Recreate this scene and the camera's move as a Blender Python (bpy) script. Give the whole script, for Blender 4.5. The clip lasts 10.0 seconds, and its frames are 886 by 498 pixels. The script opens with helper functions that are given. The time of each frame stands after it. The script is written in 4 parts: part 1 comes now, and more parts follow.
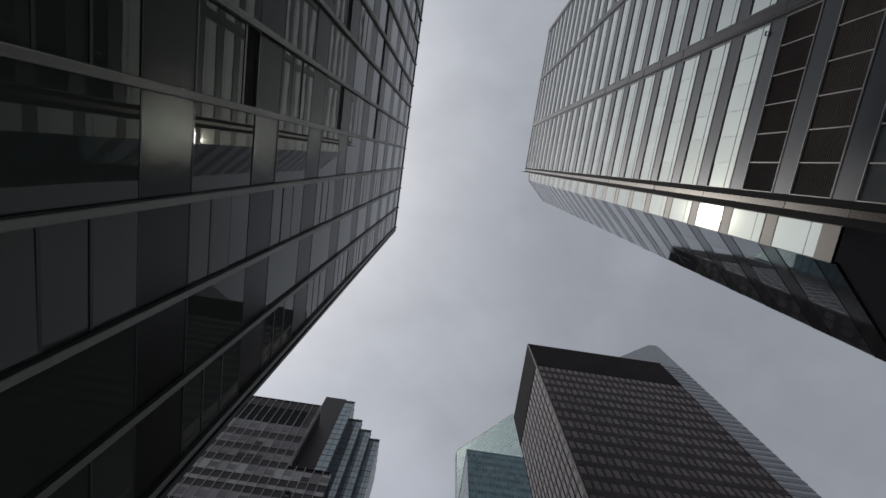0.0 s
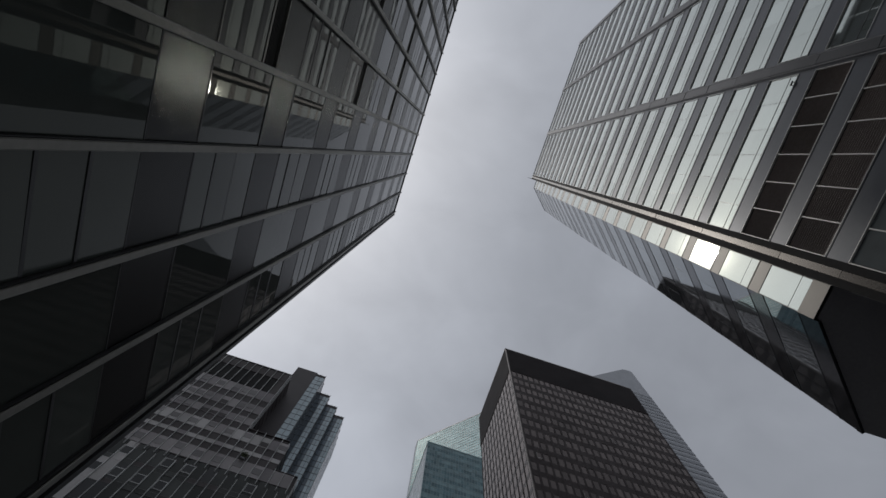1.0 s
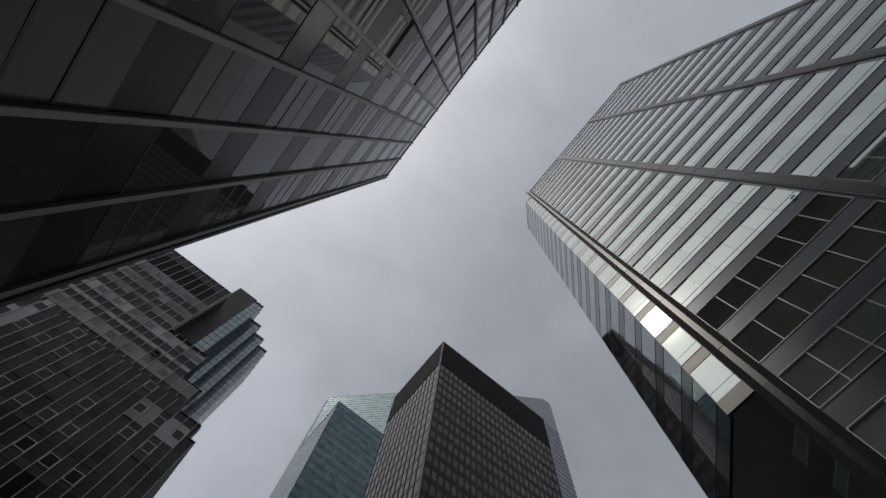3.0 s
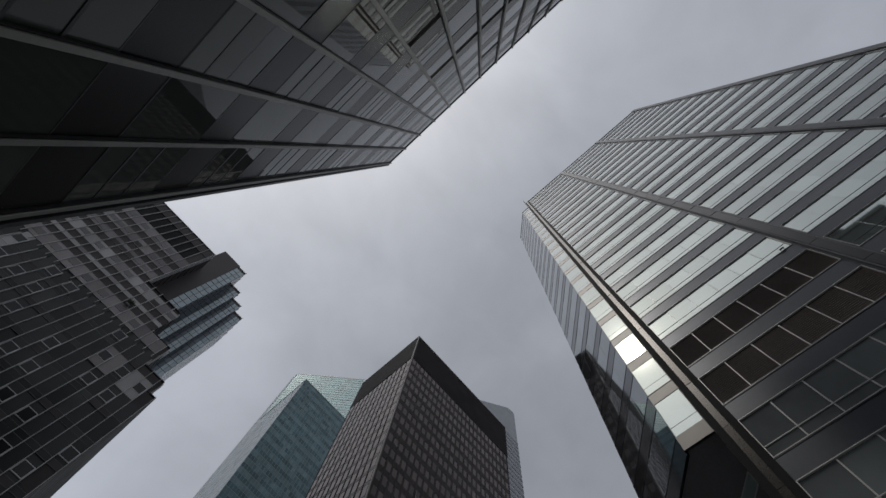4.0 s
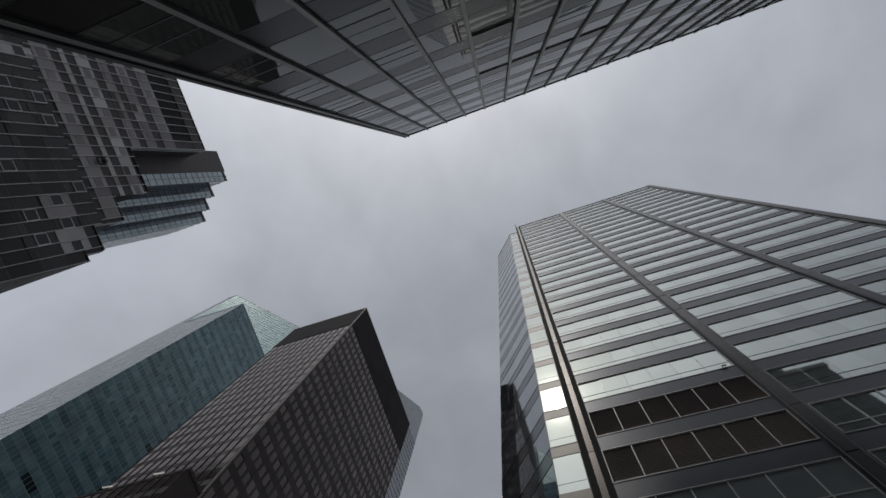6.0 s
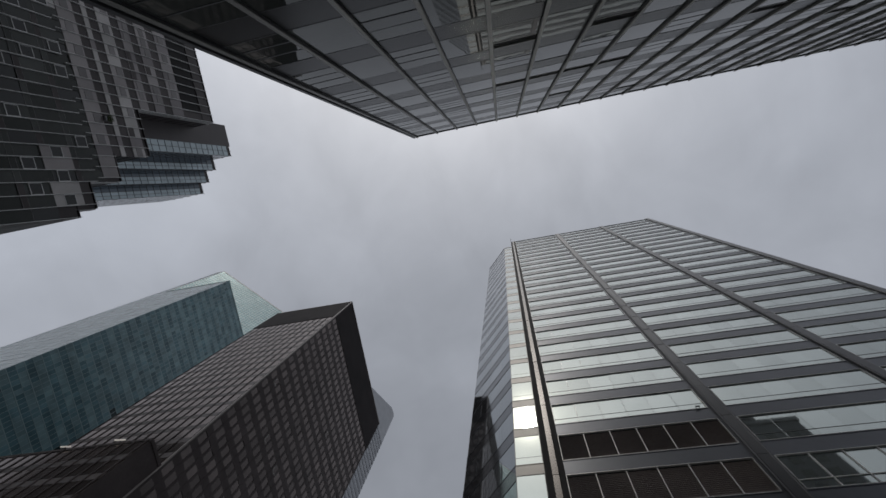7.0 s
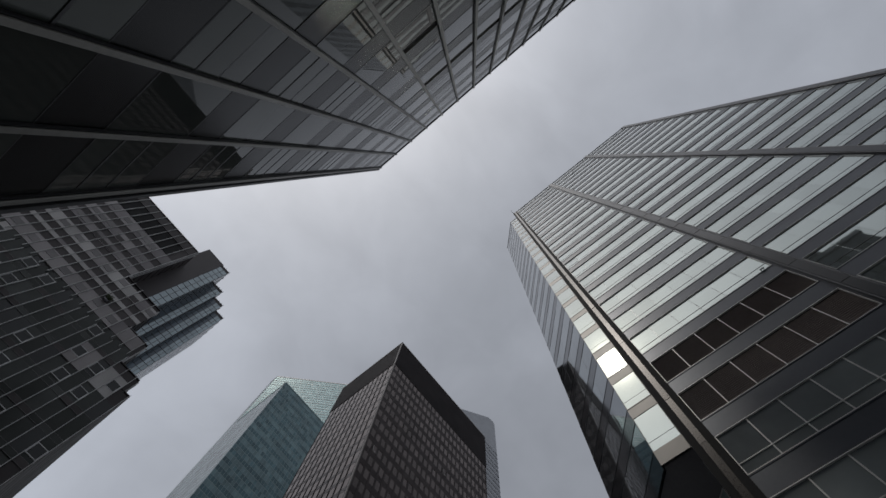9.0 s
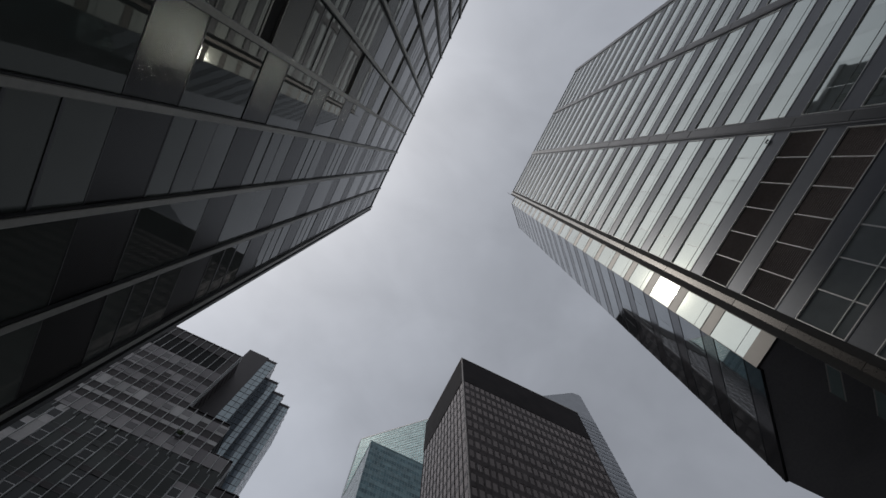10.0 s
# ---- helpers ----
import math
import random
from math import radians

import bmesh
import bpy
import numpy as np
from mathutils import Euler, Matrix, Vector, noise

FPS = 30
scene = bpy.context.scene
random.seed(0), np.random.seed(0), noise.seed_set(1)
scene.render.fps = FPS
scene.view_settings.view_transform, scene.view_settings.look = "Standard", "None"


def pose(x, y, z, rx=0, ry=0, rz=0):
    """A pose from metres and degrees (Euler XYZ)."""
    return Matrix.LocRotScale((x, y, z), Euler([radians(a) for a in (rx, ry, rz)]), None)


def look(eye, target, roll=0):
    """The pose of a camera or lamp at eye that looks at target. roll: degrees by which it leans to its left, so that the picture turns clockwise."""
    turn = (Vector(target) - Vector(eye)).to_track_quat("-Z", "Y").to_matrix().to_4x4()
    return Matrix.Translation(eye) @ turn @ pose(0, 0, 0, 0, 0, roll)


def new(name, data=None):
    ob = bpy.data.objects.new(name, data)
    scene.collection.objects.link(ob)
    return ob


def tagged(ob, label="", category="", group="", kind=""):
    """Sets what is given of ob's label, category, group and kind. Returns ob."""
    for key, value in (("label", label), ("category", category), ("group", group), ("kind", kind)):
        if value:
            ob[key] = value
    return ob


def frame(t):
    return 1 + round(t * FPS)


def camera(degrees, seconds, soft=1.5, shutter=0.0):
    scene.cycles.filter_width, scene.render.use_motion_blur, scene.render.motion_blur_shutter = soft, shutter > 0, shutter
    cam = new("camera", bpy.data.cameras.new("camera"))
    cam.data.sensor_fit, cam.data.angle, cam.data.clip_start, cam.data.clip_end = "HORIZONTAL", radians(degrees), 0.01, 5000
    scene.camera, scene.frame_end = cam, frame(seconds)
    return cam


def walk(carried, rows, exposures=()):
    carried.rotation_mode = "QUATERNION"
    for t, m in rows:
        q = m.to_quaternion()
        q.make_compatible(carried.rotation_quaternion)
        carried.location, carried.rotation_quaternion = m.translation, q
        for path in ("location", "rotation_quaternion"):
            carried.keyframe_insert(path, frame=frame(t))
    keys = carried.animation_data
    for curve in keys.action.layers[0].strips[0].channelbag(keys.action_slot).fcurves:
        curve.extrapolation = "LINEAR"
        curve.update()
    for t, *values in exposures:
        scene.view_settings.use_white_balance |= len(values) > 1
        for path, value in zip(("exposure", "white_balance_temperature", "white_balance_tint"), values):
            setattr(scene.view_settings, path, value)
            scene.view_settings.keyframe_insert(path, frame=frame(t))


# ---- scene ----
cam = camera(86.98, 10.0)
PATH = [
    (0.0, pose(0, 0, 1.6, 169.279, -1.645, -8.140)),
    (0.5, pose(0, 0, 1.6, 169.005, -2.288, -12.904)),
    (1.0, pose(0, 0, 1.6, 168.742, -2.815, -17.797)),
    (1.5, pose(0, 0, 1.6, 168.251, -3.194, -23.180)),
    (2.0, pose(0, 0, 1.6, 167.947, -3.406, -28.910)),
    (2.5, pose(0, 0, 1.6, 167.790, -3.731, -33.638)),
    (2.7, pose(0, 0, 1.6, 167.839, -3.726, -35.560)),
    (3.8, pose(0, 0, 1.6, 168.008, -4.499, -46.346)),
    (4.0, pose(0, 0, 1.6, 168.117, -4.558, -47.838)),
    (4.5, pose(0, 0, 1.6, 168.424, -4.833, -53.446)),
    (5.0, pose(0, 0, 1.6, 168.677, -5.256, -59.211)),
    (5.5, pose(0, 0, 1.6, 168.864, -5.762, -65.150)),
    (5.7, pose(0, 0, 1.6, 169.015, -6.061, -67.700)),
    (6.8, pose(0, 0, 1.6, 170.734, -6.832, -78.033)),
    (7.0, pose(0, 0, 1.6, 170.928, -6.962, -79.086)),
    (7.5, pose(0, 0, 1.6, 171.007, -7.017, -80.103)),
    (8.0, pose(0, 0, 1.6, 170.516, -6.384, -76.133)),
    (8.2, pose(0, 0, 1.6, 170.293, -5.797, -72.246)),
    (8.5, pose(0, 0, 1.6, 169.853, -4.699, -64.971)),
    (8.7, pose(0, 0, 1.6, 169.641, -4.016, -59.122)),
    (9.0, pose(0, 0, 1.6, 169.166, -3.449, -50.414)),
    (9.2, pose(0, 0, 1.6, 168.871, -2.969, -44.516)),
    (9.5, pose(0, 0, 1.6, 168.980, -2.293, -37.223)),
    (9.7, pose(0, 0, 1.6, 169.240, -1.802, -32.558)),
    (10.0, pose(0, 0, 1.6, 169.503, -0.899, -26.442)),
]
walk(cam, PATH)
EYE = 1.6

# ---- light ----
SUN = Vector((-0.5506, 0.034, 1.0)).normalized()      # direction towards the veiled sun
lamp = bpy.data.lights.new("sun", "SUN")
lamp.energy, lamp.angle, lamp.color = 0.30, radians(1.6), (1.0, 0.93, 0.84)
new("sun", lamp).matrix_world = look(SUN * 200, (0, 0, 0))

world = bpy.data.worlds.new("overcast_sky")
scene.world = world
world.use_nodes = True


def build_sky():
    nt = world.node_tree
    N, L = nt.nodes, nt.links
    N.clear()

    def node(kind, **props):
        n = N.new(kind)
        for k, v in props.items():
            if k == "operation":
                n.operation = v
            elif k == "blend_type":
                n.blend_type = v
        return n

    def math_node(op, a, b=None, c=None):
        n = node("ShaderNodeMath", operation=op)
        for i, v in enumerate((a, b, c)):
            if v is None:
                continue
            if isinstance(v, (int, float)):
                n.inputs[i].default_value = v
            else:
                L.new(v, n.inputs[i])
        return n.outputs[0]

    coord = node("ShaderNodeTexCoord").outputs["Generated"]

    def lobe(direction, power):
        d = node("ShaderNodeVectorMath", operation="DOT_PRODUCT")
        L.new(coord, d.inputs[0])
        d.inputs[1].default_value = direction
        return math_node("POWER", math_node("MAXIMUM", d.outputs["Value"], 0.0), power)

    # soft cloud sheets, two scales
    def clouds(scale, detail, low, high, stretch):
        m = node("ShaderNodeMapping")
        m.inputs["Scale"].default_value = stretch
        m.inputs["Location"].default_value = (0.35, 0.2, 0.0)
        L.new(coord, m.inputs["Vector"])
        n = node("ShaderNodeTexNoise")
        n.inputs["Scale"].default_value, n.inputs["Detail"].default_value = scale, detail
        n.inputs["Roughness"].default_value, n.inputs["Distortion"].default_value = 0.55, 0.4
        L.new(m.outputs[0], n.inputs["Vector"])
        r = node("ShaderNodeMapRange")
        r.inputs["From Min"].default_value, r.inputs["From Max"].default_value = 0.3, 0.7
        r.inputs["To Min"].default_value, r.inputs["To Max"].default_value = low, high
        L.new(n.outputs["Fac"], r.inputs["Value"])
        return r.outputs[0]

    veil = math_node("MULTIPLY", clouds(2.6, 4.0, 0.90, 1.10, (1.0, 1.0, 0.8)), clouds(6.0, 6.0, 0.945, 1.055, (1.0, 1.25, 1.0)))
    lum = math_node("ADD", math_node("MULTIPLY", lobe(SUN, 9.0), 0.64), 0.325)
    lum = math_node("ADD", lum, math_node("MULTIPLY", lobe(Vector((-0.35, 0.85, 0.4)).normalized(), 4.0), 0.24))
    lum = math_node("ADD", lum, math_node("MULTIPLY", lobe(Vector((0.05, -0.78, 1.0)).normalized(), 7.0), 0.10))
    lum = math_node("ADD", lum, math_node("MULTIPLY", lobe(SUN, 34.0), 0.32))
    lum = math_node("MULTIPLY", lum, veil)
    grey = node("ShaderNodeMix")
    grey.data_type, grey.blend_type = "RGBA", "MIX"
    warm = math_node("MINIMUM", math_node("MULTIPLY", lobe(SUN, 8.0), 1.0), 1.0)
    L.new(warm, grey.inputs["Factor"])
    grey.inputs["A"].default_value, grey.inputs["B"].default_value = (0.925, 0.980, 1.10, 1), (1.0, 0.985, 0.99, 1)
    cloud = node("ShaderNodeVectorMath", operation="SCALE")
    L.new(grey.outputs["Result"], cloud.inputs[0])
    L.new(lum, cloud.inputs["Scale"])
    # bright warm veil close round the hidden sun
    glow = node("ShaderNodeVectorMath", operation="SCALE")
    glow.inputs[0].default_value = (1.0, 0.89, 0.72)
    L.new(math_node("ADD", math_node("MULTIPLY", lobe(SUN, 2200.0), 5.0), math_node("MULTIPLY", lobe(SUN, 200.0), 0.60)), glow.inputs["Scale"])
    cloud_sum = node("ShaderNodeVectorMath", operation="ADD")
    L.new(cloud.outputs[0], cloud_sum.inputs[0])
    L.new(glow.outputs[0], cloud_sum.inputs[1])
    cloud = cloud_sum
    sky = node("ShaderNodeTexSky")
    sky.sky_type, sky.sun_disc = "NISHITA", False
    sky.sun_elevation = math.asin(SUN.z)
    sky.sun_rotation = math.atan2(SUN.x, SUN.y)
    clear = node("ShaderNodeVectorMath", operation="SCALE")
    L.new(sky.outputs[0], clear.inputs[0])
    clear.inputs["Scale"].default_value = 0.05
    total = node("ShaderNodeMix")
    total.data_type = "RGBA"
    total.inputs["Factor"].default_value = 0.92
    L.new(clear.outputs[0], total.inputs["A"])
    L.new(cloud.outputs[0], total.inputs["B"])
    bg = node("ShaderNodeBackground")
    L.new(total.outputs["Result"], bg.inputs["Color"])
    L.new(bg.outputs[0], node("ShaderNodeOutputWorld").inputs["Surface"])


build_sky()


# ---- materials ----
def material(name, color, rough=0.5, metal=0.0, ior=1.5, vary=0.15, grain=0.6, stain=0.15, bump=0.0, bump_scale=4.0,
             per_piece=0.0, spec=0.5):
    """Principled surface: fine grain and broad stains in world metres, optional relief and difference from piece to piece."""
    m = bpy.data.materials.new(name)
    m.use_nodes = True
    nt = m.node_tree
    N, L = nt.nodes, nt.links
    b = N["Principled BSDF"]
    b.inputs["Roughness"].default_value, b.inputs["Metallic"].default_value, b.inputs["IOR"].default_value = rough, metal, ior
    b.inputs["Specular IOR Level"].default_value = spec
    pos = N.new("ShaderNodeNewGeometry")
    fine = N.new("ShaderNodeTexNoise")
    fine.inputs["Scale"].default_value, fine.inputs["Detail"].default_value = 14.0 * grain, 6.0
    broad = N.new("ShaderNodeTexNoise")
    broad.inputs["Scale"].default_value, broad.inputs["Detail"].default_value = 0.23, 4.0
    for n in (fine, broad):
        L.new(pos.outputs["Position"], n.inputs["Vector"])

    def ranged(source, low, high, a=0.3, z=0.7):
        r = N.new("ShaderNodeMapRange")
        r.inputs["From Min"].default_value, r.inputs["From Max"].default_value = a, z
        r.inputs["To Min"].default_value, r.inputs["To Max"].default_value = low, high
        L.new(source, r.inputs["Value"])
        return r.outputs[0]

    def times(a, c):
        n = N.new("ShaderNodeMath")
        n.operation = "MULTIPLY"
        L.new(a, n.inputs[0])
        L.new(c, n.inputs[1])
        return n.outputs[0]

    f = times(ranged(fine.outputs["Fac"], 1 - vary, 1 + vary), ranged(broad.outputs["Fac"], 1 - stain, 1 + stain))
    if per_piece:
        info, isl = N.new("ShaderNodeObjectInfo"), pos.outputs["Random Per Island"]
        f = times(f, times(ranged(info.outputs["Random"], 1 - per_piece, 1 + per_piece, 0, 1), ranged(isl, 1 - per_piece, 1 + per_piece, 0, 1)))
    tint = N.new("ShaderNodeVectorMath")
    tint.operation = "SCALE"
    tint.inputs[0].default_value = color
    L.new(f, tint.inputs["Scale"])
    L.new(tint.outputs[0], b.inputs["Base Color"])
    L.new(ranged(fine.outputs["Fac"], rough * 0.95, rough * 1.05), b.inputs["Roughness"])
    if bump:
        wave = N.new("ShaderNodeTexNoise")
        wave.inputs["Scale"].default_value, wave.inputs["Detail"].default_value = bump_scale, 2.0
        L.new(pos.outputs["Position"], wave.inputs["Vector"])
        bp = N.new("ShaderNodeBump")
        bp.inputs["Strength"].default_value, bp.inputs["Distance"].default_value = 1.0, bump
        L.new(wave.outputs["Fac"], bp.inputs["Height"])
        L.new(bp.outputs[0], b.inputs["Normal"])
    return m


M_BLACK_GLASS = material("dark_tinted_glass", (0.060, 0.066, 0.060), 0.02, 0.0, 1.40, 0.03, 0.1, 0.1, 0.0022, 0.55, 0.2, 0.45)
M_BRONZE_PANEL = material("brushed_spandrel_metal", (0.037, 0.0365, 0.035), 0.26, 0.6, 1.5, 0.03, 0.3, 0.10, 0.0, 0.6, 0.08, 0.35)
M_ALU = material("weathered_aluminium", (0.215, 0.208, 0.186), 0.45, 0.7, 1.5, 0.10, 0.5, 0.2)
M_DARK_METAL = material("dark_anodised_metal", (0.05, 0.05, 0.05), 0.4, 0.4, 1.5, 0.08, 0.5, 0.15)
M_SILVER_GLASS = material("silver_coated_glass", (0.415, 0.457, 0.440), 0.03, 0.84, 1.5, 0.01, 0.1, 0.05, 0.0006, 0.5, 0.06)
# bevelled corner glass: colour darkened for the dark building it reflects
M_CORNER_GLASS = material("dimmed_corner_glass", (0.300, 0.322, 0.335), 0.025, 0.92, 1.5, 0.01, 0.1, 0.05, 0.0008, 0.5, 0.08)
M_STEEL = material("stainless_spandrel", (0.105, 0.113, 0.128), 0.33, 0.45, 1.4, 0.03, 0.4, 0.12, 0.0, 0.7, 0.06, 0.2)
M_PILASTER = material("dark_satin_pilaster", (0.043, 0.041, 0.040), 0.28, 0.95, 1.4, 0.03, 0.4, 0.12, 0.0, 1.0, 0.16, 0.2)
# corner spandrels, darkened for the same reflection
M_CORNER_STEEL = material("dimmed_corner_steel", (0.118, 0.123, 0.132), 0.055, 0.85, 1.4, 0.03, 0.4, 0.08, 0.0006, 0.6, 0.08, 0.1)
M_STEEL_PANEL = material("satin_steel_panel", (0.102, 0.100, 0.097), 0.40, 0.95, 1.4, 0.03, 0.4, 0.10, 0.0, 1.0, 0.10, 0.2)
M_BLADE = material("charcoal_satin_panel", (0.062, 0.063, 0.066), 0.36, 0.8, 1.45, 0.05, 0.5, 0.15, 0.0, 1.0, 0.10, 0.3)
M_RIB = material("dark_satin_rib", (0.105, 0.105, 0.106), 0.38, 0.8, 1.5, 0.06, 0.5, 0.15)
M_DIVIDER = material("slim_silver_divider", (0.52, 0.54, 0.53), 0.25, 0.85, 1.5, 0.03, 0.4, 0.08)
# lower panes: the haze of reflected light is put into the grey-green base
M_LOWER_GLASS = material("hazy_grey_green_glass", (0.235, 0.258, 0.262), 0.05, 0.3, 1.5, 0.02, 0.15, 0.3, 0.001, 0.5, 0.25)
M_FRAME = material("bright_aluminium_frame", (0.66, 0.66, 0.645), 0.4, 0.12, 1.5, 0.05, 0.5, 0.08)
M_WORN = material("worn_window_frame", (0.30, 0.29, 0.275), 0.45, 0.3, 1.5, 0.08, 0.5, 0.12)
M_LOUVRE = material("brown_black_louvre", (0.30, 0.262, 0.248), 0.55, 0.0, 1.45, 0.12, 0.5, 0.2)
M_VENT = material("black_vent_slat", (0.055, 0.052, 0.05), 0.5, 0.2, 1.45, 0.12, 0.5, 0.2)
M_SOFFIT = material("black_soffit", (0.23, 0.23, 0.245), 0.3, 0.0, 1.5, 0.08, 0.5, 0.2)
M_REBATE = material("black_rebate", (0.03, 0.03, 0.03), 0.7, 0.0, 1.4, 0.1, 0.5, 0.15, 0.0, 1.0, 0.0, 0.12)
# base colour lifted to stand for sky mirrored in windows under the overhang
M_SOFFIT_GLASS = material("sky_tinted_soffit_glass", (0.36, 0.47, 0.47), 0.1, 0.0, 1.6, 0.05, 0.2, 0.2)
M_STONE = material("dark_granite", (0.09, 0.088, 0.085), 0.35, 0.0, 1.5, 0.25, 2.0, 0.15)
M_BRONZE = material("dark_bronze_cladding", (0.064, 0.0540, 0.0525), 0.55, 0.0, 1.45, 0.10, 0.3, 0.2, 0.0, 1.0, 0.05, 0.10)
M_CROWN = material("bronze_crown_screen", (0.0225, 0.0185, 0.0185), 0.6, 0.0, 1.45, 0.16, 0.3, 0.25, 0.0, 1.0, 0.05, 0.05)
# lighter copy of the bronze: grazing sheen of the flank put into the colour
M_FLANK = material("flank_sheen_bronze", (0.088, 0.074, 0.070), 0.45, 0.2, 1.45, 0.12, 0.3, 0.25, 0.0, 1.0, 0.12, 0.3)
M_EDGE = material("worn_bronze_edge", (0.21, 0.185, 0.165), 0.4, 0.5, 1.5, 0.1, 0.5, 0.2)
M_BRONZE_GLASS = material("bronze_tinted_glass", (0.060, 0.050, 0.046), 0.10, 0.42, 1.5, 0.04, 0.1, 0.2, 0.002, 0.5, 0.42, 0.42)
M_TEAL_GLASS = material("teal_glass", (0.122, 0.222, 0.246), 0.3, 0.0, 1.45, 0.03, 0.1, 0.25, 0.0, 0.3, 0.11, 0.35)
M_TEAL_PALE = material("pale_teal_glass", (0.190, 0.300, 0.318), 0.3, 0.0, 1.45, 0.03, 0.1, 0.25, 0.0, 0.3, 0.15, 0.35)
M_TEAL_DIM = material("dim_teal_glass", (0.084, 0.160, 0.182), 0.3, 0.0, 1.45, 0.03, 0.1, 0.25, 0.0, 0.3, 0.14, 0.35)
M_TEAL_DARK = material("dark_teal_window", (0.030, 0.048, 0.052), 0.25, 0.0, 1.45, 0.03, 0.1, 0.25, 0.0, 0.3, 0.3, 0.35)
# paler copy of the teal glass: the side face's brighter light, in the colour
M_TEAL_SIDE = material("lit_side_teal_glass", (0.255, 0.325, 0.325), 0.2, 0.0, 1.5, 0.03, 0.1, 0.2, 0.0, 0.3, 0.14)
M_TEAL_FRAME = material("grey_green_mullion", (0.25, 0.345, 0.35), 0.45, 0.1, 1.5, 0.05, 0.3, 0.1)
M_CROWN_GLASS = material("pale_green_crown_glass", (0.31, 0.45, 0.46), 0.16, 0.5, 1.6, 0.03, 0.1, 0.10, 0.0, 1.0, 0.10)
M_WHITE_BAND = material("pale_aluminium_band", (0.36, 0.37, 0.385), 0.45, 0.4, 1.5, 0.05, 0.3, 0.08)
M_GREY_GLASS = material("grey_band_glass", (0.13, 0.14, 0.155), 0.12, 0.3, 1.8, 0.05, 0.2, 0.1)
M_DULL_WINDOW = material("dull_small_window", (0.135, 0.125, 0.124), 0.35, 0.0, 1.45, 0.08, 0.3, 0.2, 0.0, 1.0, 0.3)
M_PANEL = material("pale_grey_panel", (0.40, 0.385, 0.372), 0.5, 0.0, 1.45, 0.05, 0.3, 0.12, 0.0, 1.0, 0.16)
M_MID_PANEL = material("mid_grey_panel", (0.268, 0.248, 0.245), 0.5, 0.0, 1.45, 0.05, 0.3, 0.12, 0.0, 1.0, 0.18)
M_DIM_PANEL = material("dim_violet_grey_panel", (0.158, 0.143, 0.146), 0.5, 0.0, 1.45, 0.06, 0.3, 0.15, 0.0, 1.0, 0.25)
M_SILL_RAIL = material("thin_grey_rail", (0.125, 0.121, 0.12), 0.5, 0.2, 1.45, 0.1, 0.5, 0.15)
M_DARK_PANEL = material("charcoal_panel", (0.064, 0.057, 0.057), 0.55, 0.0, 1.4, 0.06, 0.3, 0.15, 0.0, 1.0, 0.18, 0.25)
M_NIGHT_GLASS = material("black_window_glass", (0.016, 0.018, 0.017), 0.12, 0.0, 1.42, 0.04, 0.2, 0.2, 0.002, 0.5, 0.3, 0.4)
M_SIDE_PANEL = material("brown_grey_panel", (0.205, 0.188, 0.178), 0.55, 0.0, 1.4, 0.10, 0.4, 0.25, 0.0, 1.0, 0.2, 0.25)
M_SLATE_GLASS = material("slate_spandrel_glass", (0.030, 0.031, 0.030), 0.24, 0.0, 1.42, 0.05, 0.2, 0.3, 0.003, 0.5, 0.6, 0.3)
M_FIN = material("pale_fin", (0.54, 0.54, 0.53), 0.5, 0.2, 1.5, 0.08, 0.5, 0.15)
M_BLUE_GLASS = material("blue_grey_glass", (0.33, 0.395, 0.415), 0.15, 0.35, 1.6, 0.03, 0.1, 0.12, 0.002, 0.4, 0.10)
# dark copy of the annex glass: shade on flanks and inner strips, as colour
M_SHADED_GLASS = material("shaded_blue_glass", (0.085, 0.112, 0.135), 0.10, 0.2, 1.5, 0.03, 0.1, 0.12, 0.002, 0.4, 0.15)
M_BROWN_WALL = material("brown_black_wall", (0.052, 0.044, 0.045), 0.55, 0.0, 1.45, 0.08, 0.4, 0.12)
M_BARK = material("brown_bark", (0.10, 0.075, 0.05), 0.8, 0.0, 1.45, 0.2, 1.0, 0.2)
M_LEAF = material("dull_green_leaf", (0.085, 0.12, 0.045), 0.55, 0.0, 1.45, 0.15, 0.5, 0.2, 0.0, 1.0, 0.35)
M_CONCRETE = material("grey_concrete", (0.17, 0.172, 0.18), 0.8, 0.0, 1.5, 0.12, 0.5, 0.25)
M_ASPHALT = material("asphalt", (0.12, 0.12, 0.123), 0.85, 0.0, 1.5, 0.3, 2.0, 0.25)
M_PAVING = material("concrete_paving", (0.40, 0.39, 0.37), 0.8, 0.0, 1.5, 0.15, 1.0, 0.2)


def tint_gloss(m, color):
    m.node_tree.nodes["Principled BSDF"].inputs["Specular Tint"].default_value = color + (1,)


tint_gloss(M_BRONZE_PANEL, (0.68, 0.68, 0.68))
tint_gloss(M_BRONZE_GLASS, (1.0, 0.88, 0.83))
tint_gloss(M_BRONZE, (1.0, 0.88, 0.80))
tint_gloss(M_BLACK_GLASS, (0.98, 1.0, 0.88))
tint_gloss(M_SLATE_GLASS, (0.93, 1.0, 0.92))


def glowing(name, color, strength):
    m = material(name, color, 0.4)
    b = m.node_tree.nodes["Principled BSDF"]
    b.inputs["Emission Color"].default_value, b.inputs["Emission Strength"].default_value = color + (1,), strength
    return m


M_HIGHLIGHT = glowing("glowing_highlight", (0.95, 0.90, 0.82), 0.30)


# ---- mesh tools ----
def mesh(name, verts, faces, mat):
    me = bpy.data.meshes.new(name)
    me.from_pydata(verts, [], faces)
    me.materials.append(mat)
    me.update()
    return me


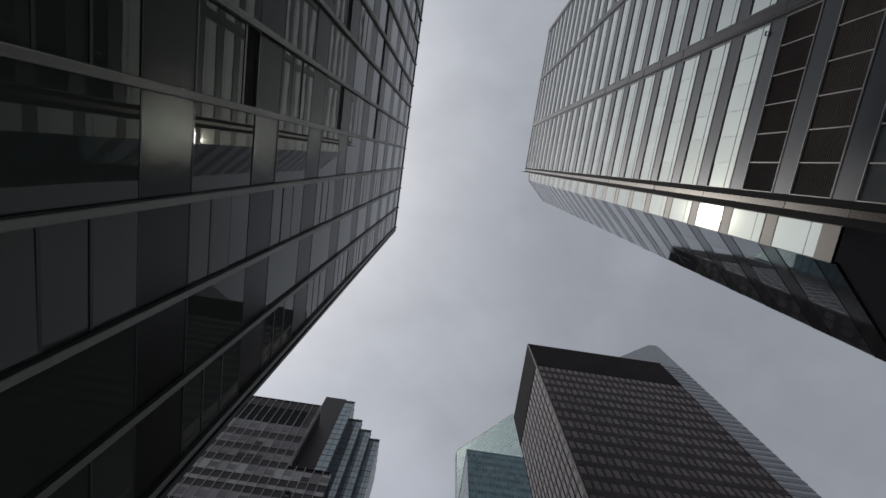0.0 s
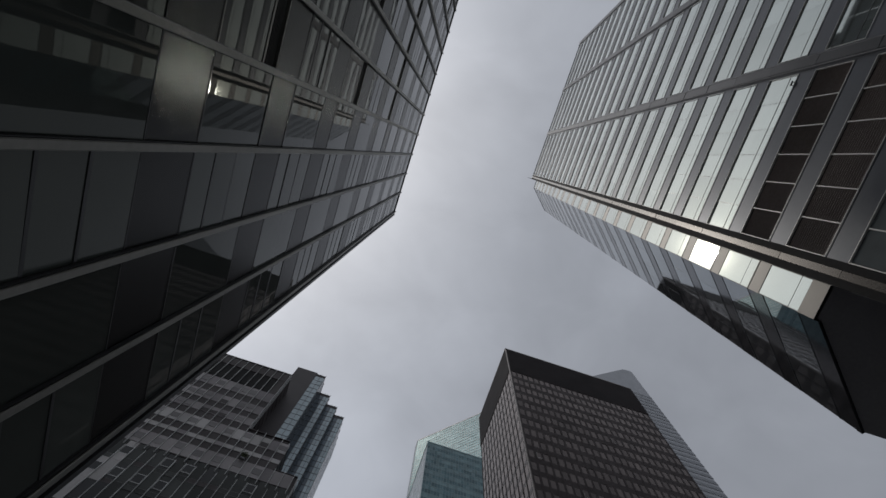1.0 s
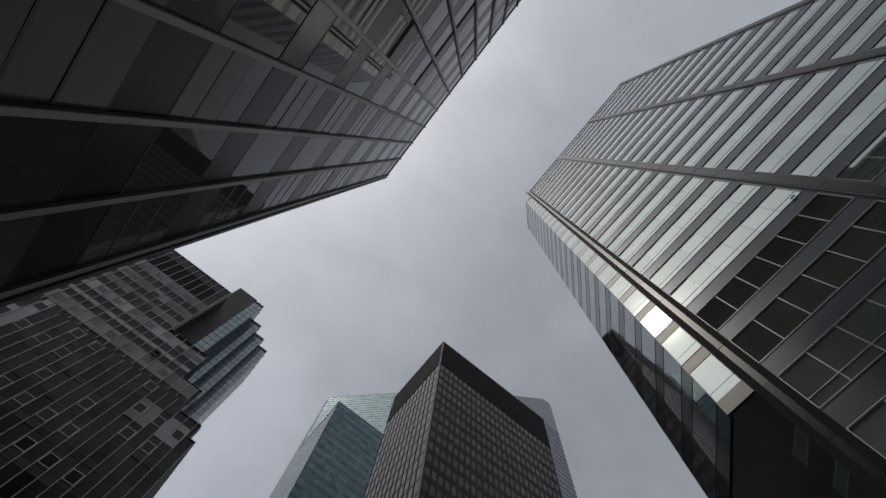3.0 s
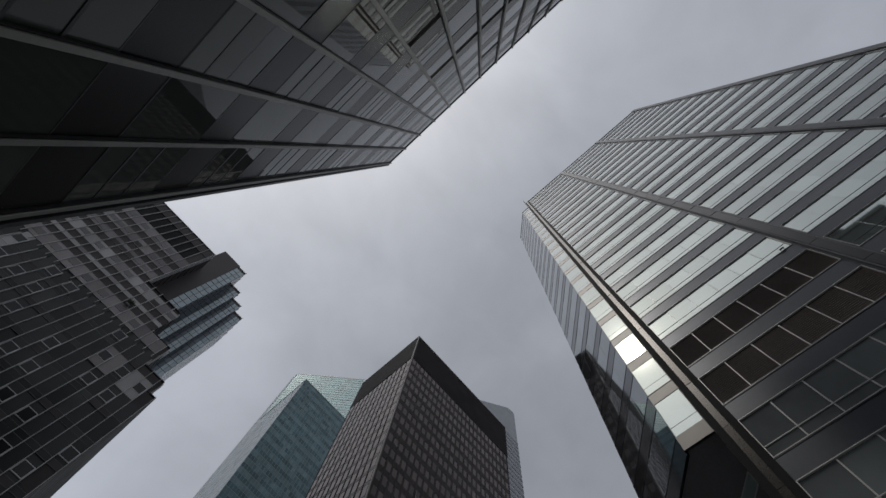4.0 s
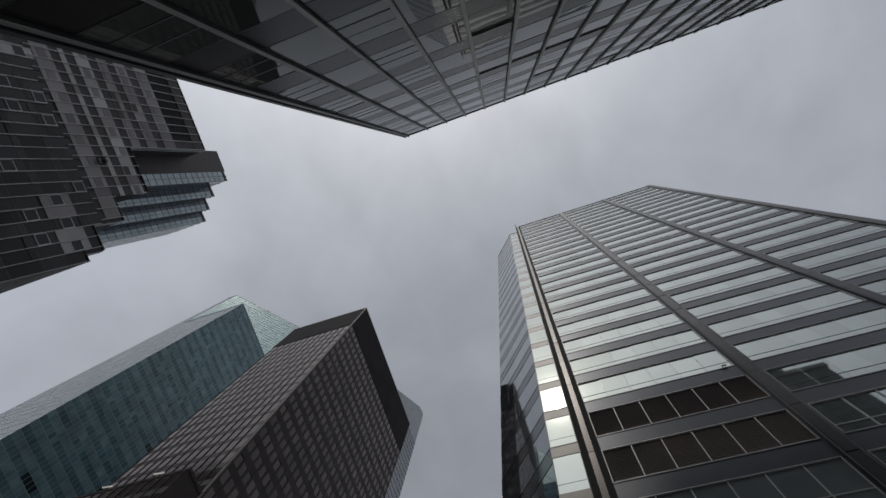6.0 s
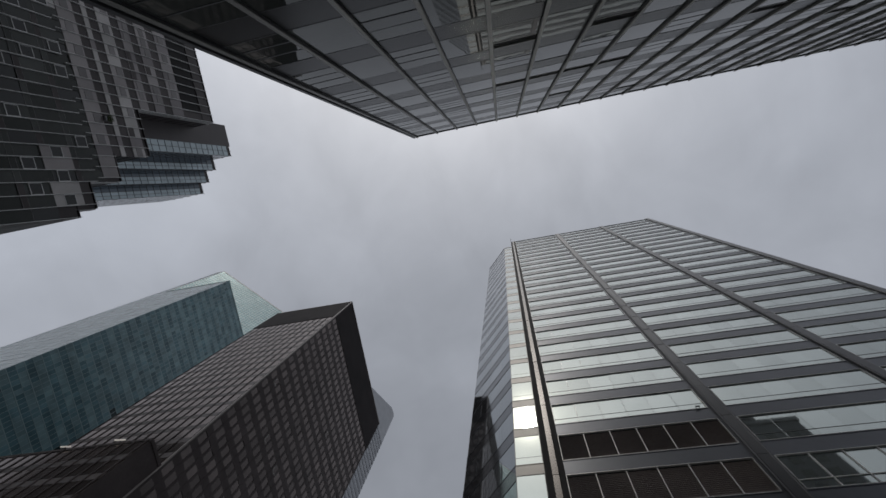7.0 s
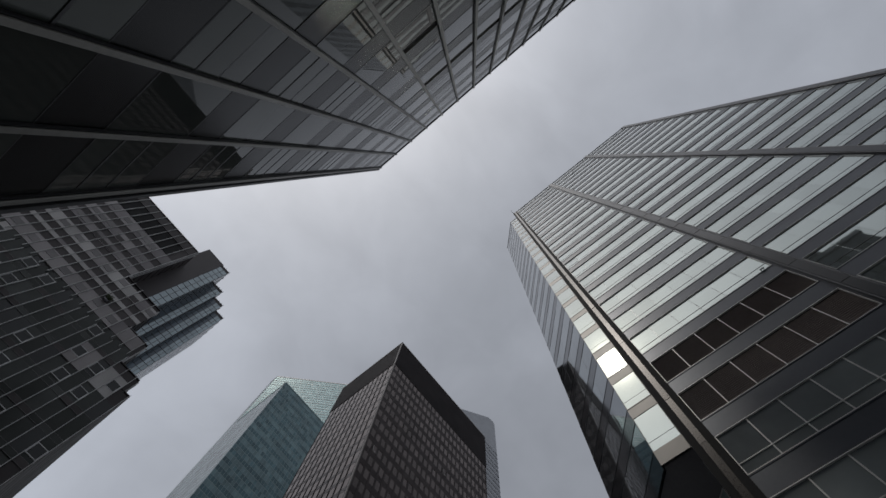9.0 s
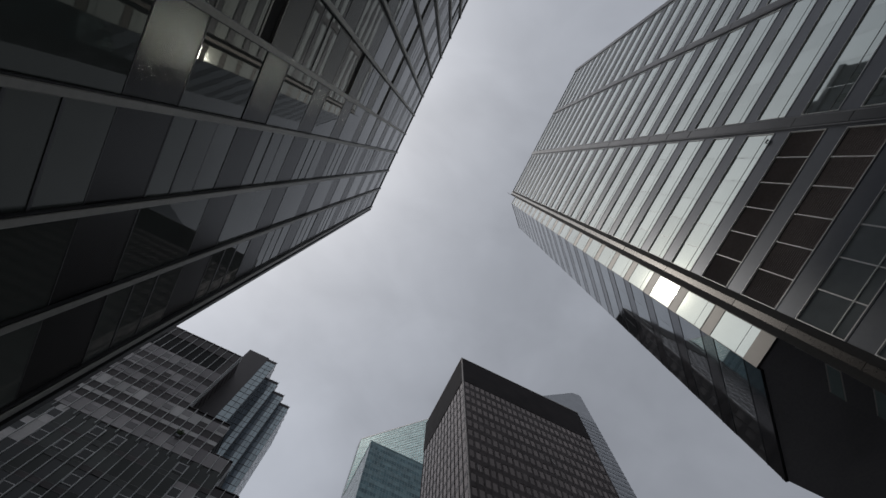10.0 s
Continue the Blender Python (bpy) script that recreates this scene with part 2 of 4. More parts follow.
class Solid:
    """Collects boxes and prisms into one mesh."""

    def __init__(self):
        self.v, self.f = [], []

    def box(self, x0, x1, y0, y1, z0, z1):
        n = len(self.v)
        self.v += [(x, y, z) for z in (z0, z1) for x, y in ((x0, y0), (x1, y0), (x1, y1), (x0, y1))]
        self.f += [tuple(n + i for i in q) for q in ((3, 2, 1, 0), (4, 5, 6, 7), (0, 1, 5, 4), (1, 2, 6, 5), (2, 3, 7, 6), (3, 0, 4, 7))]
        return self

    def prism(self, plan, z0, z1):
        """A plan, counter-clockwise from above, raised from z0 to z1."""
        n, k = len(self.v), len(plan)
        self.v += [(x, y, z) for z in (z0, z1) for x, y in plan]
        self.f += [tuple(n + i for i in reversed(range(k))), tuple(n + k + i for i in range(k))]
        self.f += [(n + i, n + (i + 1) % k, n + k + (i + 1) % k, n + k + i) for i in range(k)]
        return self

    def ring(self, x0, x1, y0, y1, z0, z1, t):
        """An upright rectangular frame of bar width t, in one piece."""
        n = len(self.v)
        for x in (x0, x1):
            self.v += [(x, y0, z0), (x, y1, z0), (x, y1, z1), (x, y0, z1), (x, y0 + t, z0 + t), (x, y1 - t, z0 + t), (x, y1 - t, z1 - t), (x, y0 + t, z1 - t)]
        for i in range(4):
            j = (i + 1) % 4
            self.f += [(n + i, n + 4 + i, n + 4 + j, n + j), (n + 8 + i, n + 8 + j, n + 12 + j, n + 12 + i), (n + i, n + j, n + 8 + j, n + 8 + i), (n + 4 + i, n + 12 + i, n + 12 + j, n + 4 + j)]
        return self

    def rail(self, profile, y0, y1):
        """A closed (x, z) profile drawn along y: one solid piece."""
        n, k = len(self.v), len(profile)
        self.v += [(x, y, z) for y in (y0, y1) for x, z in profile]
        self.f += [tuple(n + i for i in range(k)), tuple(n + k + i for i in reversed(range(k)))]
        self.f += [(n + k + i, n + k + (i + 1) % k, n + (i + 1) % k, n + i) for i in range(k)]
        return self

    def slab(self, a, b, z0, z1, t0, t1):
        """A wall piece from plan point a to b, between depths t0 and t1 to the right-hand side of the way from a to b."""
        dx, dy = b[0] - a[0], b[1] - a[1]
        l = math.hypot(dx, dy)
        nx, ny = dy / l, -dx / l
        q = [(a[0] + nx * t0, a[1] + ny * t0), (b[0] + nx * t0, b[1] + ny * t0), (b[0] + nx * t1, b[1] + ny * t1), (a[0] + nx * t1, a[1] + ny * t1)]
        area = sum(q[i][0] * q[(i + 1) % 4][1] - q[(i + 1) % 4][0] * q[i][1] for i in range(4))
        return self.prism(q if area > 0 else q[::-1], z0, z1)

    def done(self, name, mat):
        return mesh(name, self.v, self.f, mat)


def thing(name, at, label, category, group=""):
    e = new(name)
    e.location = at
    return tagged(e, label, category, group)


def part(name, me, parent, at=None, label="", turn=(0, 0, 0), kind=""):
    """One mesh under a thing or part. With no place, the mesh is in world metres."""
    ob = new(name, me)
    base, p = Vector((0, 0, 0)), parent
    while p is not None:
        base += p.location
        p = p.parent
    ob.parent = parent
    ob.location = Vector(at if at is not None else (0, 0, 0)) - base
    ob.rotation_euler = turn
    return tagged(ob, label, "", "", kind)


rnd = random.Random(7)


def tilt(s):
    return rnd.gauss(0, s)


# ---- ground ----
g = Solid().box(-2500, 2500, -2500, 2500, -0.5, -0.16).done("ground", M_ASPHALT)
tagged(new("ground", g), "dark worn asphalt ground reaching the horizon", "ground", "", "structure")
for name, x0, x1 in (("pavement", -4.45, 1.4), ("pavement", 11.2, 15.9)):
    s = Solid()
    for j in range(-40, 5):
        s.box(x0, x1, j * 1.5 + 0.01, j * 1.5 + 1.49, -0.16, 0.0)
    tagged(new(name, s.done(name, M_PAVING)), "pale concrete pavement slabs with a kerb", "pavement", "", "structure")
tagged(new("road", Solid().box(1.42, 11.18, -62, 48, -0.158, -0.15).done("road", M_ASPHALT)), "worn dark asphalt side street", "road", "", "structure")


# ---- the near dark glass building: facade plane at x = -4.5 ----
def near_building():
    S = 4.5
    xw = -S
    y_first, pitch = -0.095 * S * 0.9844, 0.3877 * S * 0.9844
    lines = [y_first + pitch * i for i in range(4, -18, -1)]          # mullion axes, from the corner backwards
    roof = EYE + 9.08 * S
    b = thing("office_building", (-14, -10, 0), "near office building of dark tinted glass with aluminium mullions", "building")
    part("core", Solid().box(-24, xw - 0.32, lines[-1] - 2, lines[0] + 0.33, 0, roof - 0.3).done("core", M_DARK_METAL), b)
    part("roof", Solid().box(-24, xw + 0.02, lines[-1] - 2, lines[0] + 0.35, roof - 0.3, roof).done("roof", M_DARK_METAL), b)
    # mullion: a flange with softened edges on a web
    top = roof + 0.22
    sec = [(-0.16, -0.03), (0.04, -0.03), (0.048, -0.065), (0.063, -0.065), (0.07, -0.05), (0.07, 0.05), (0.063, 0.065), (0.048, 0.065), (0.04, 0.03), (-0.16, 0.03)]
    mull = Solid().prism(sec, 0, top).done("mullion", M_ALU)
    # dark strip stands for the shade on the web's -y face
    shade_strip = Solid().box(-0.026, 0.036, -0.082, -0.03, 0, roof).done("gasket", M_DARK_METAL)
    for y in lines:
        y += 0.06 if y == lines[0] else 0.0            # the corner one stands a little further out
        m = part("mullion", mull, b, (xw, y, 0))
        part("gasket", shade_strip, m, (xw, y, 0), "dark strip for the shade on the mullion side")
    yc = lines[0]
    part("corner_post", Solid().prism([(xw - 0.32, yc + 0.13), (xw, yc + 0.13), (xw + 0.01, yc + 0.23), (xw + 0.07, yc + 0.24), (xw + 0.07, yc + 0.354), (xw - 0.32, yc + 0.354)], 0, roof).done("corner_post", M_DARK_METAL), b)
    fl, sp = 0.846 * S, 0.302 * S
    wh = fl - sp
    w = pitch - 0.065
    spandrel = Solid().rail([(-0.10, 0), (-0.028, 0), (-0.028, 0.03), (-0.034, 0.036), (-0.034, sp - 0.036), (-0.028, sp - 0.03), (-0.028, sp), (-0.10, sp)], -w / 2, w / 2).done("spandrel", M_BRONZE_PANEL)
    vh = 0.15 * S

    frame_m = Solid().ring(-0.10, -0.028, -w / 2, w / 2, 0, wh, 0.022).done("window_frame", M_DARK_METAL)
    frame_v = Solid().ring(-0.10, -0.028, -w / 2, w / 2, 0, wh - vh, 0.035).done("window_frame", M_ALU)
    frame_t = Solid().ring(-0.10, -0.028, -w / 2, w / 2, wh - vh, wh, 0.035).done("vent_frame", M_ALU)
    bar = Solid().box(-0.09, -0.026, -w / 2 + 0.022, w / 2 - 0.022, -0.028, 0.028).done("glazing_bar", M_DARK_METAL)

    def glass(h0, h1):
        return Solid().box(-0.07, -0.036, -w / 2 + 0.015, w / 2 - 0.015, h0, h1).done("pane", M_BLACK_GLASS)

    whole, low = glass(0.01, wh - 0.01), glass(0.01, wh - vh - 0.01)
    thirds = [wh * f for f in (0.0, 0.30, 0.62, 1.0)]
    light = [glass(thirds[j] + 0.01, thirds[j + 1] - 0.01) for j in range(3)]
    slat = Solid().rail([(-0.20, 0.03), (-0.06, 0.0), (-0.06, 0.012), (-0.20, 0.042)], -w / 2 + 0.03, w / 2 - 0.03).done("slat", M_VENT)
    vents = {(4, 0), (4, 2), (4, 4), (4, 8), (5, 4), (6, 2), (6, 4), (6, 6), (7, 4), (9, 7), (10, 3), (13, 4)}
    for i in range(len(lines) - 1):
        yc = (lines[i] + lines[i + 1]) / 2
        for k in range(-2, 9):
            z = EYE + (1.501 + 0.846 * k) * S
            if z > 0.3:
                part("spandrel", spandrel, b, (xw, yc, z), turn=(0, tilt(0.002), tilt(0.002)))
            z += sp
            if z < 0 or z + wh > roof + 0.3:
                continue
            v = (i, k) in vents
            f = part("window", frame_v if v else frame_m, b, (xw, yc, z))
            if v:
                part("pane", low, f, (xw, yc, z), turn=(0, tilt(0.002), tilt(0.002)))
                part("vent_frame", frame_t, f, (xw, yc, z), "open vent with black louvre slats")
                for q in range(9):
                    part("slat", slat, f, (xw, yc, z + wh - vh + 0.05 + q * (vh - 0.1) / 9))
            elif i % 2 == 0:
                for j in range(3):
                    part("pane", light[j], f, (xw, yc, z), turn=(0, tilt(0.0025), tilt(0.0025)))
                for j in (1, 2):
                    part("glazing_bar", bar, f, (xw, yc, z + thirds[j]))
            else:
                part("pane", whole, f, (xw, yc, z), turn=(0, tilt(0.0018), tilt(0.0018)))


near_building()


# ---- the silver tower across the street: facade plane at x = 16 ----
def silver_tower():
    S = 16.0
    Z = lambda u: EYE + u * S
    fl, z0, wh = 0.2365 * S, Z(1.748), 0.158 * S
    sp = fl - wh
    roof = Z(6.872)
    c1, c2 = (S, 0.121 * S), (1.252 * S, 0.373 * S)
    y_end, base = -1.93 * S, Z(1.213)
    b = thing("office_tower", (2 * S, -0.8 * S, 0), "silver office tower with mirrored window bands and steel spandrels", "building")
    e = 0.30
    # core behind the cladding; the bevelled corner overhangs
    low = Z(6.41)                                     # the bevelled corner stops below the main roof
    core = Solid().prism([(S + e, 0.0), (3 * S, 0.0), (3 * S, 0.373 * S - e), (c2[0] + 0.1, c2[1] - e), (S + e, c1[1] - 0.15)], base + 0.05, low - 0.2)
    core.box(S + e, 3 * S, y_end + e, 0.022 * S - 0.1, 0, roof - 0.2)
    part("core", core.done("core", M_DARK_METAL), b)
    part("soffit", Solid().prism([(S + 0.02, 0.022 * S), (3 * S, 0.022 * S), (3 * S, c2[1]), (c2[0], c2[1] - 0.02), (S + 0.02, c1[1] - 0.02)], base, base + 0.05).done("soffit", M_SOFFIT), b, label="black glossy soffit under the overhang")
    trim = Solid().box(1.057 * S, 1.152 * S, 0.0235 * S, 0.0248 * S, base - 0.03, base).done("soffit_trim", M_FRAME)
    part("soffit_trim", trim, b)
    for u in (0.0, 0.157):
        q = [(1.156 + u, 0.026), (1.206 + u, 0.028), (1.272 + u, 0.094), (1.217 + u, 0.090)]
        q = [(x * S, y * S) for x, y in q]
        part("soffit_panel", Solid().prism(q, base - 0.02, base).done("soffit_panel", M_SOFFIT_GLASS), b, label="flat teal panel for windows under the overhang, mirrored sky in its colour")
        for i in (0, 1, 3):
            a, c = q[i], q[(i + 1) % 4]
            part("soffit_trim", Solid().slab(a, c, base - 0.04, base - 0.02, -0.03, 0.03).done("soffit_trim", M_FRAME), b)
    part("return_wall", Solid().box(c2[0] + 0.02, 3 * S, c2[1] - e, c2[1], base + 0.05, low).done("return_wall", M_STEEL), b)
    part("end_wall", Solid().box(S + 0.05, 3 * S, y_end, y_end + e, 0, roof).done("end_wall", M_STEEL), b)
    part("parapet", Solid().box(S - 0.05, 3 * S, y_end, 0.022 * S, roof - 0.2, roof).done("parapet", M_STEEL), b)
    part("parapet", Solid().prism([(S - 0.05, 0.024 * S), (3 * S, 0.024 * S), (3 * S, c2[1] + 0.03), (c2[0] - 0.03, c2[1] + 0.03), (S - 0.05, c1[1])], low - 0.12, low + 0.1).done("parapet", M_STEEL_PANEL), b)
    part("plinth", Solid().box(S - 0.02, S + e, y_end, -0.042 * S, 0, z0 - 5 * fl - sp).done("plinth", M_STONE), b)
    # pilasters: two dark rebates with a satin panel strip between them
    for n, (y0, y1) in enumerate(((-0.042 * S, 0.022 * S), (-0.674 * S, -0.612 * S), (-1.300 * S, -1.238 * S), (-1.93 * S, -1.868 * S))):
        d = 0.16
        if n:                                          # steel margins beside the slim projecting blade
            for ya, yb in ((y0, y0 + 0.14), (y1 - 0.14, y1)):
                part("margin_panel", Solid().box(S + 0.002, S + e, ya, yb, 0, roof - 0.2).done("margin_panel", M_STEEL), b)
            y0, y1 = y0 + 0.14, y1 - 0.14
        s = Solid().box(S - 0.04, S + e, y0, y1, 0, roof + 0.3)
        p = part("pilaster", s.done("pilaster", M_DARK_METAL if n else M_REBATE), b)
        if n:
            for ya, yb in ((y0, y0 + 0.07), (y1 - 0.07, y1)):
                part("rib", Solid().prism([(S - d, ya + 0.02), (S - d + 0.02, ya), (S - 0.04, ya), (S - 0.04, yb), (S - d + 0.02, yb), (S - d, yb - 0.02)][::-1], 0, roof + 0.3).done("rib", M_RIB), p)
        strip = Solid().box(-0.06 if n == 0 else -d + 0.03, 0.02, -(y1 - y0) / 2 + (0.35 if n == 0 else 0.085), (y1 - y0) / 2 - (0.35 if n == 0 else 0.085), 0.02, fl - 0.02).done("strip_panel", M_PILASTER if n == 0 else M_BLADE)
        for k in range(-5, 22):
            part("strip_panel", strip, p, (S - 0.03, (y0 + y1) / 2, z0 + k * fl - sp), turn=(0, tilt(0.003), tilt(0.003)))
    # small sill bracket beside the second pilaster
    sb = part("sill_bracket", Solid().box(S - 0.10, S + 0.05, -9.34, -9.31, z0 + 0.06, z0 + 0.09).box(S - 0.10, S + 0.05, -9.16, -9.13, z0 + 0.06, z0 + 0.09).done("sill_bracket", M_RIB), b)
    part("floodlight", Solid().rail([(S - 0.17, z0 + 0.05), (S - 0.10, z0 + 0.04), (S - 0.09, z0 + 0.13), (S - 0.15, z0 + 0.14)], -9.36, -9.11).done("floodlight", M_RIB), sb)
    # window-cleaning davit at the head of the corner strip
    dv = part("davit", Solid().box(S - 0.10, S + 0.02, 0.30 - 0.06, 0.30 + 0.06, roof, roof + 1.1).done("davit", M_DARK_METAL), b, label="small dark roof davit")
    part("davit_arm", Solid().prism([(S - 0.75, 0.22), (S - 0.10, 0.25), (S - 0.10, 0.35), (S - 0.75, 0.30)], roof + 0.98, roof + 1.1).done("davit_arm", M_DARK_METAL), dv)
    # bays
    bays = ((-0.612 * S, -0.042 * S), (-1.238 * S, -0.674 * S), (-1.868 * S, -1.300 * S))
    pw = (bays[0][1] - bays[0][0]) / 6
    tr = 0.27 * wh
    glass = Solid().box(0.05, 0.07, -pw / 2 + 0.02, pw / 2 - 0.02, tr + 0.02, wh - 0.03).box(0.05, 0.07, -pw / 2 + 0.02, pw / 2 - 0.02, 0.03, tr - 0.02).done("pane", M_SILVER_GLASS)
    glass_low = Solid().box(0.05, 0.07, -pw / 2 + 0.02, pw / 2 - 0.02, tr + 0.02, wh - 0.03).box(0.05, 0.07, -pw / 2 + 0.02, pw / 2 - 0.02, 0.03, tr - 0.02).done("pane", M_LOWER_GLASS)
    slat = Solid().box(0.03, 0.16, -pw / 2 + 0.03, pw / 2 - 0.03, 0.0, 0.045).done("slat", M_LOUVRE)
    for n, (y0, y1) in enumerate(bays):
        w = y1 - y0
        sm = Solid().rail([(0.10, 0), (-0.015, 0), (-0.015, 0.035), (0.0, 0.04), (0.0, sp - 0.07), (-0.02, sp - 0.06), (-0.02, sp), (0.10, sp)], -w / 2, w / 2).done("spandrel", M_STEEL)
        fr, rim = Solid(), Solid().ring(-0.03, 0.07, -w / 2, w / 2, 0, wh, 0.034)
        for j in range(7):
            y = -w / 2 + j * w / 6
            h = 0.04 if j in (0, 6) else 0.026
            fr.box(-0.03 if j in (0, 6) else 0.0, 0.07, max(y - h, -w / 2), min(y + h, w / 2), 0, wh)
        fr.box(-0.03, 0.07, -w / 2, w / 2, 0, 0.04).box(-0.03, 0.07, -w / 2, w / 2, wh - 0.04, wh)
        fr_plain = fr.done("window_frame", M_FRAME)             # storeys of louvres and grey glass: broad pale dividers
        fr_slim = rim.done("window_frame", M_FRAME)             # mirrored storeys: a thin rim, dividers nearly flush
        slim = Solid().box(0.042, 0.07, -0.011, 0.011, 0.026, wh - 0.026).done("divider", M_DIVIDER)
        bar = Solid().box(0.035, 0.065, -w / 2 + 0.03, w / 2 - 0.03, tr - 0.014, tr + 0.014).done("transom", M_RIB)
        bar_pale = Solid().box(0.01, 0.065, -w / 2 + 0.034, w / 2 - 0.034, tr - 0.02, tr + 0.02).done("transom", M_FRAME)
        band = Solid()
        for j in range(6):
            y = -w / 2 + (j + 0.5) * w / 6
            band.box(0.05, 0.07, y - pw / 2 + 0.02, y + pw / 2 - 0.02, tr + 0.02, wh - 0.03).box(0.05, 0.07, y - pw / 2 + 0.02, y + pw / 2 - 0.02, 0.03, tr - 0.02)
        band = band.done("pane_band", M_SILVER_GLASS)
        yc = (y0 + y1) / 2
        for k in range(-5, 22):
            z = z0 + k * fl
            part("spandrel", sm, b, (S, yc, z - sp), turn=(0, tilt(0.0012), tilt(0.0006)))
            mirrored = k >= 0 or n > 0 and k == -1
            f = part("window_frame", fr_slim if mirrored else fr_plain, b, (S, yc, z))
            if mirrored:
                for j in range(1, 6):
                    part("divider", slim, f, (S, y0 + j * w / 6, z))
            louvred = n == 0 and k in (-1, -2)
            if louvred:
                for j in range(6):
                    y = y0 + (j + 0.5) * w / 6
                    lv = part("louvre_panel", Solid().box(0.17, 0.2, -pw / 2 + 0.02, pw / 2 - 0.02, 0.03, wh - 0.03).done("louvre_panel", M_LOUVRE), b, (S, y, z), "brown-black ventilation louvre")
                    for q in range(18):
                        part("slat", slat, lv, (S, y, z + 0.05 + q * (wh - 0.1) / 18), turn=(0, 0.5, 0))
                continue
            part("transom", bar if mirrored else bar_pale, f, (S, yc, z))
            if n == 0:
                for j in range(6):
                    part("pane", glass if mirrored else glass_low, b, (S, y0 + (j + 0.5) * w / 6, z), turn=(0, tilt(0.0016), tilt(0.0016)))
            else:
                part("pane_band", band, b, (S, yc, z), turn=(0, tilt(0.0012), tilt(0.0004)))
    # corner strip beside the first pilaster, and the bevelled corner face
    y0, y1 = 0.024 * S, 0.121 * S
    w = y1 - y0
    ws = 0.179 * S                                    # taller panes, slimmer spandrels
    ss = fl - ws
    pane = Solid().box(0.02, 0.05, -w / 2 + 0.03, w / 2 - 0.03, tr + 0.015, ws - 0.03).box(0.02, 0.05, -w / 2 + 0.03, w / 2 - 0.03, 0.03, tr - 0.015).done("pane", M_SILVER_GLASS)
    edge = Solid().box(0.0, 0.09, -w / 2, -w / 2 + 0.03, 0, ws).box(0.0, 0.09, w / 2 - 0.03, w / 2, 0, ws).box(0.005, 0.09, -w / 2, w / 2, 0, 0.03).box(0.005, 0.09, -w / 2, w / 2, ws - 0.03, ws).box(0.015, 0.06, -w / 2 + 0.03, w / 2 - 0.03, tr - 0.015, tr + 0.015).done("window_frame", M_DARK_METAL)
    spm = Solid().rail([(0.12, 0), (0.0, 0), (0.0, ss - 0.06), (-0.02, ss - 0.05), (-0.02, ss), (0.12, ss)], -w / 2, w / 2).done("spandrel", M_STEEL_PANEL)
    foot = Solid().box(-0.02, 0.12, -w / 2, w / 2, 0, z0 - 2 * fl - base).done("foot_panel", M_STEEL_PANEL)
    l = math.hypot(c2[0] - c1[0], c2[1] - c1[1])
    bev = math.radians(-45)
    cpw = l / 4
    cpane = Solid().box(0.02, 0.05, -cpw / 2 + 0.012, cpw / 2 - 0.012, 0.03, wh - 0.03).done("pane", M_CORNER_GLASS)
    cspan = Solid().rail([(0.12, 0), (0.0, 0), (0.0, sp - 0.06), (-0.02, sp - 0.05), (-0.02, sp), (0.12, sp)], -l / 2 + 0.01, l / 2).done("spandrel", M_CORNER_STEEL)
    cfr = Solid()
    for j in range(5):
        y = -l / 2 + j * cpw
        cfr.box(0.021, 0.06, max(y - 0.012, -l / 2), min(y + 0.012, l / 2), 0, wh)
    cfr.box(0.0, 0.06, -l / 2, l / 2, 0, 0.03).box(0.0, 0.06, -l / 2, l / 2, wh - 0.03, wh)
    cfr = cfr.done("window_frame", M_BLADE)
    ux, uy = (c2[0] - c1[0]) / l, (c2[1] - c1[1]) / l
    part("foot_panel", foot, b, (S, (y0 + y1) / 2, base))
    cm = ((c1[0] + c2[0]) / 2, (c1[1] + c2[1]) / 2)
    part("foot_panel", Solid().box(-0.02, 0.12, -l / 2 + 0.01, l / 2, 0, z0 - 2 * fl - sp - base).done("foot_panel", M_CORNER_STEEL), b, (cm[0], cm[1], base), turn=(0, 0, bev))
    for k in range(-2, 20):
        z = z0 + k * fl
        if k > -2:
            part("spandrel", spm, b, (S, (y0 + y1) / 2, z - ss), turn=(0, tilt(0.002), tilt(0.002)))
        part("window_frame", edge, b, (S, (y0 + y1) / 2, z))
        part("pane", pane, b, (S, (y0 + y1) / 2, z), turn=(0, tilt(0.0004), tilt(0.0004)))
        part("spandrel", cspan, b, (cm[0], cm[1], z - sp), turn=(0, 0, bev))
        part("window_frame", cfr, b, (cm[0], cm[1], z), turn=(0, 0, bev))
        for j in range(4):
            a = (j + 0.5) * cpw
            part("pane", cpane, b, (c1[0] + ux * a, c1[1] + uy * a, z), turn=(0, tilt(0.0015), bev + tilt(0.0015)))


silver_tower()


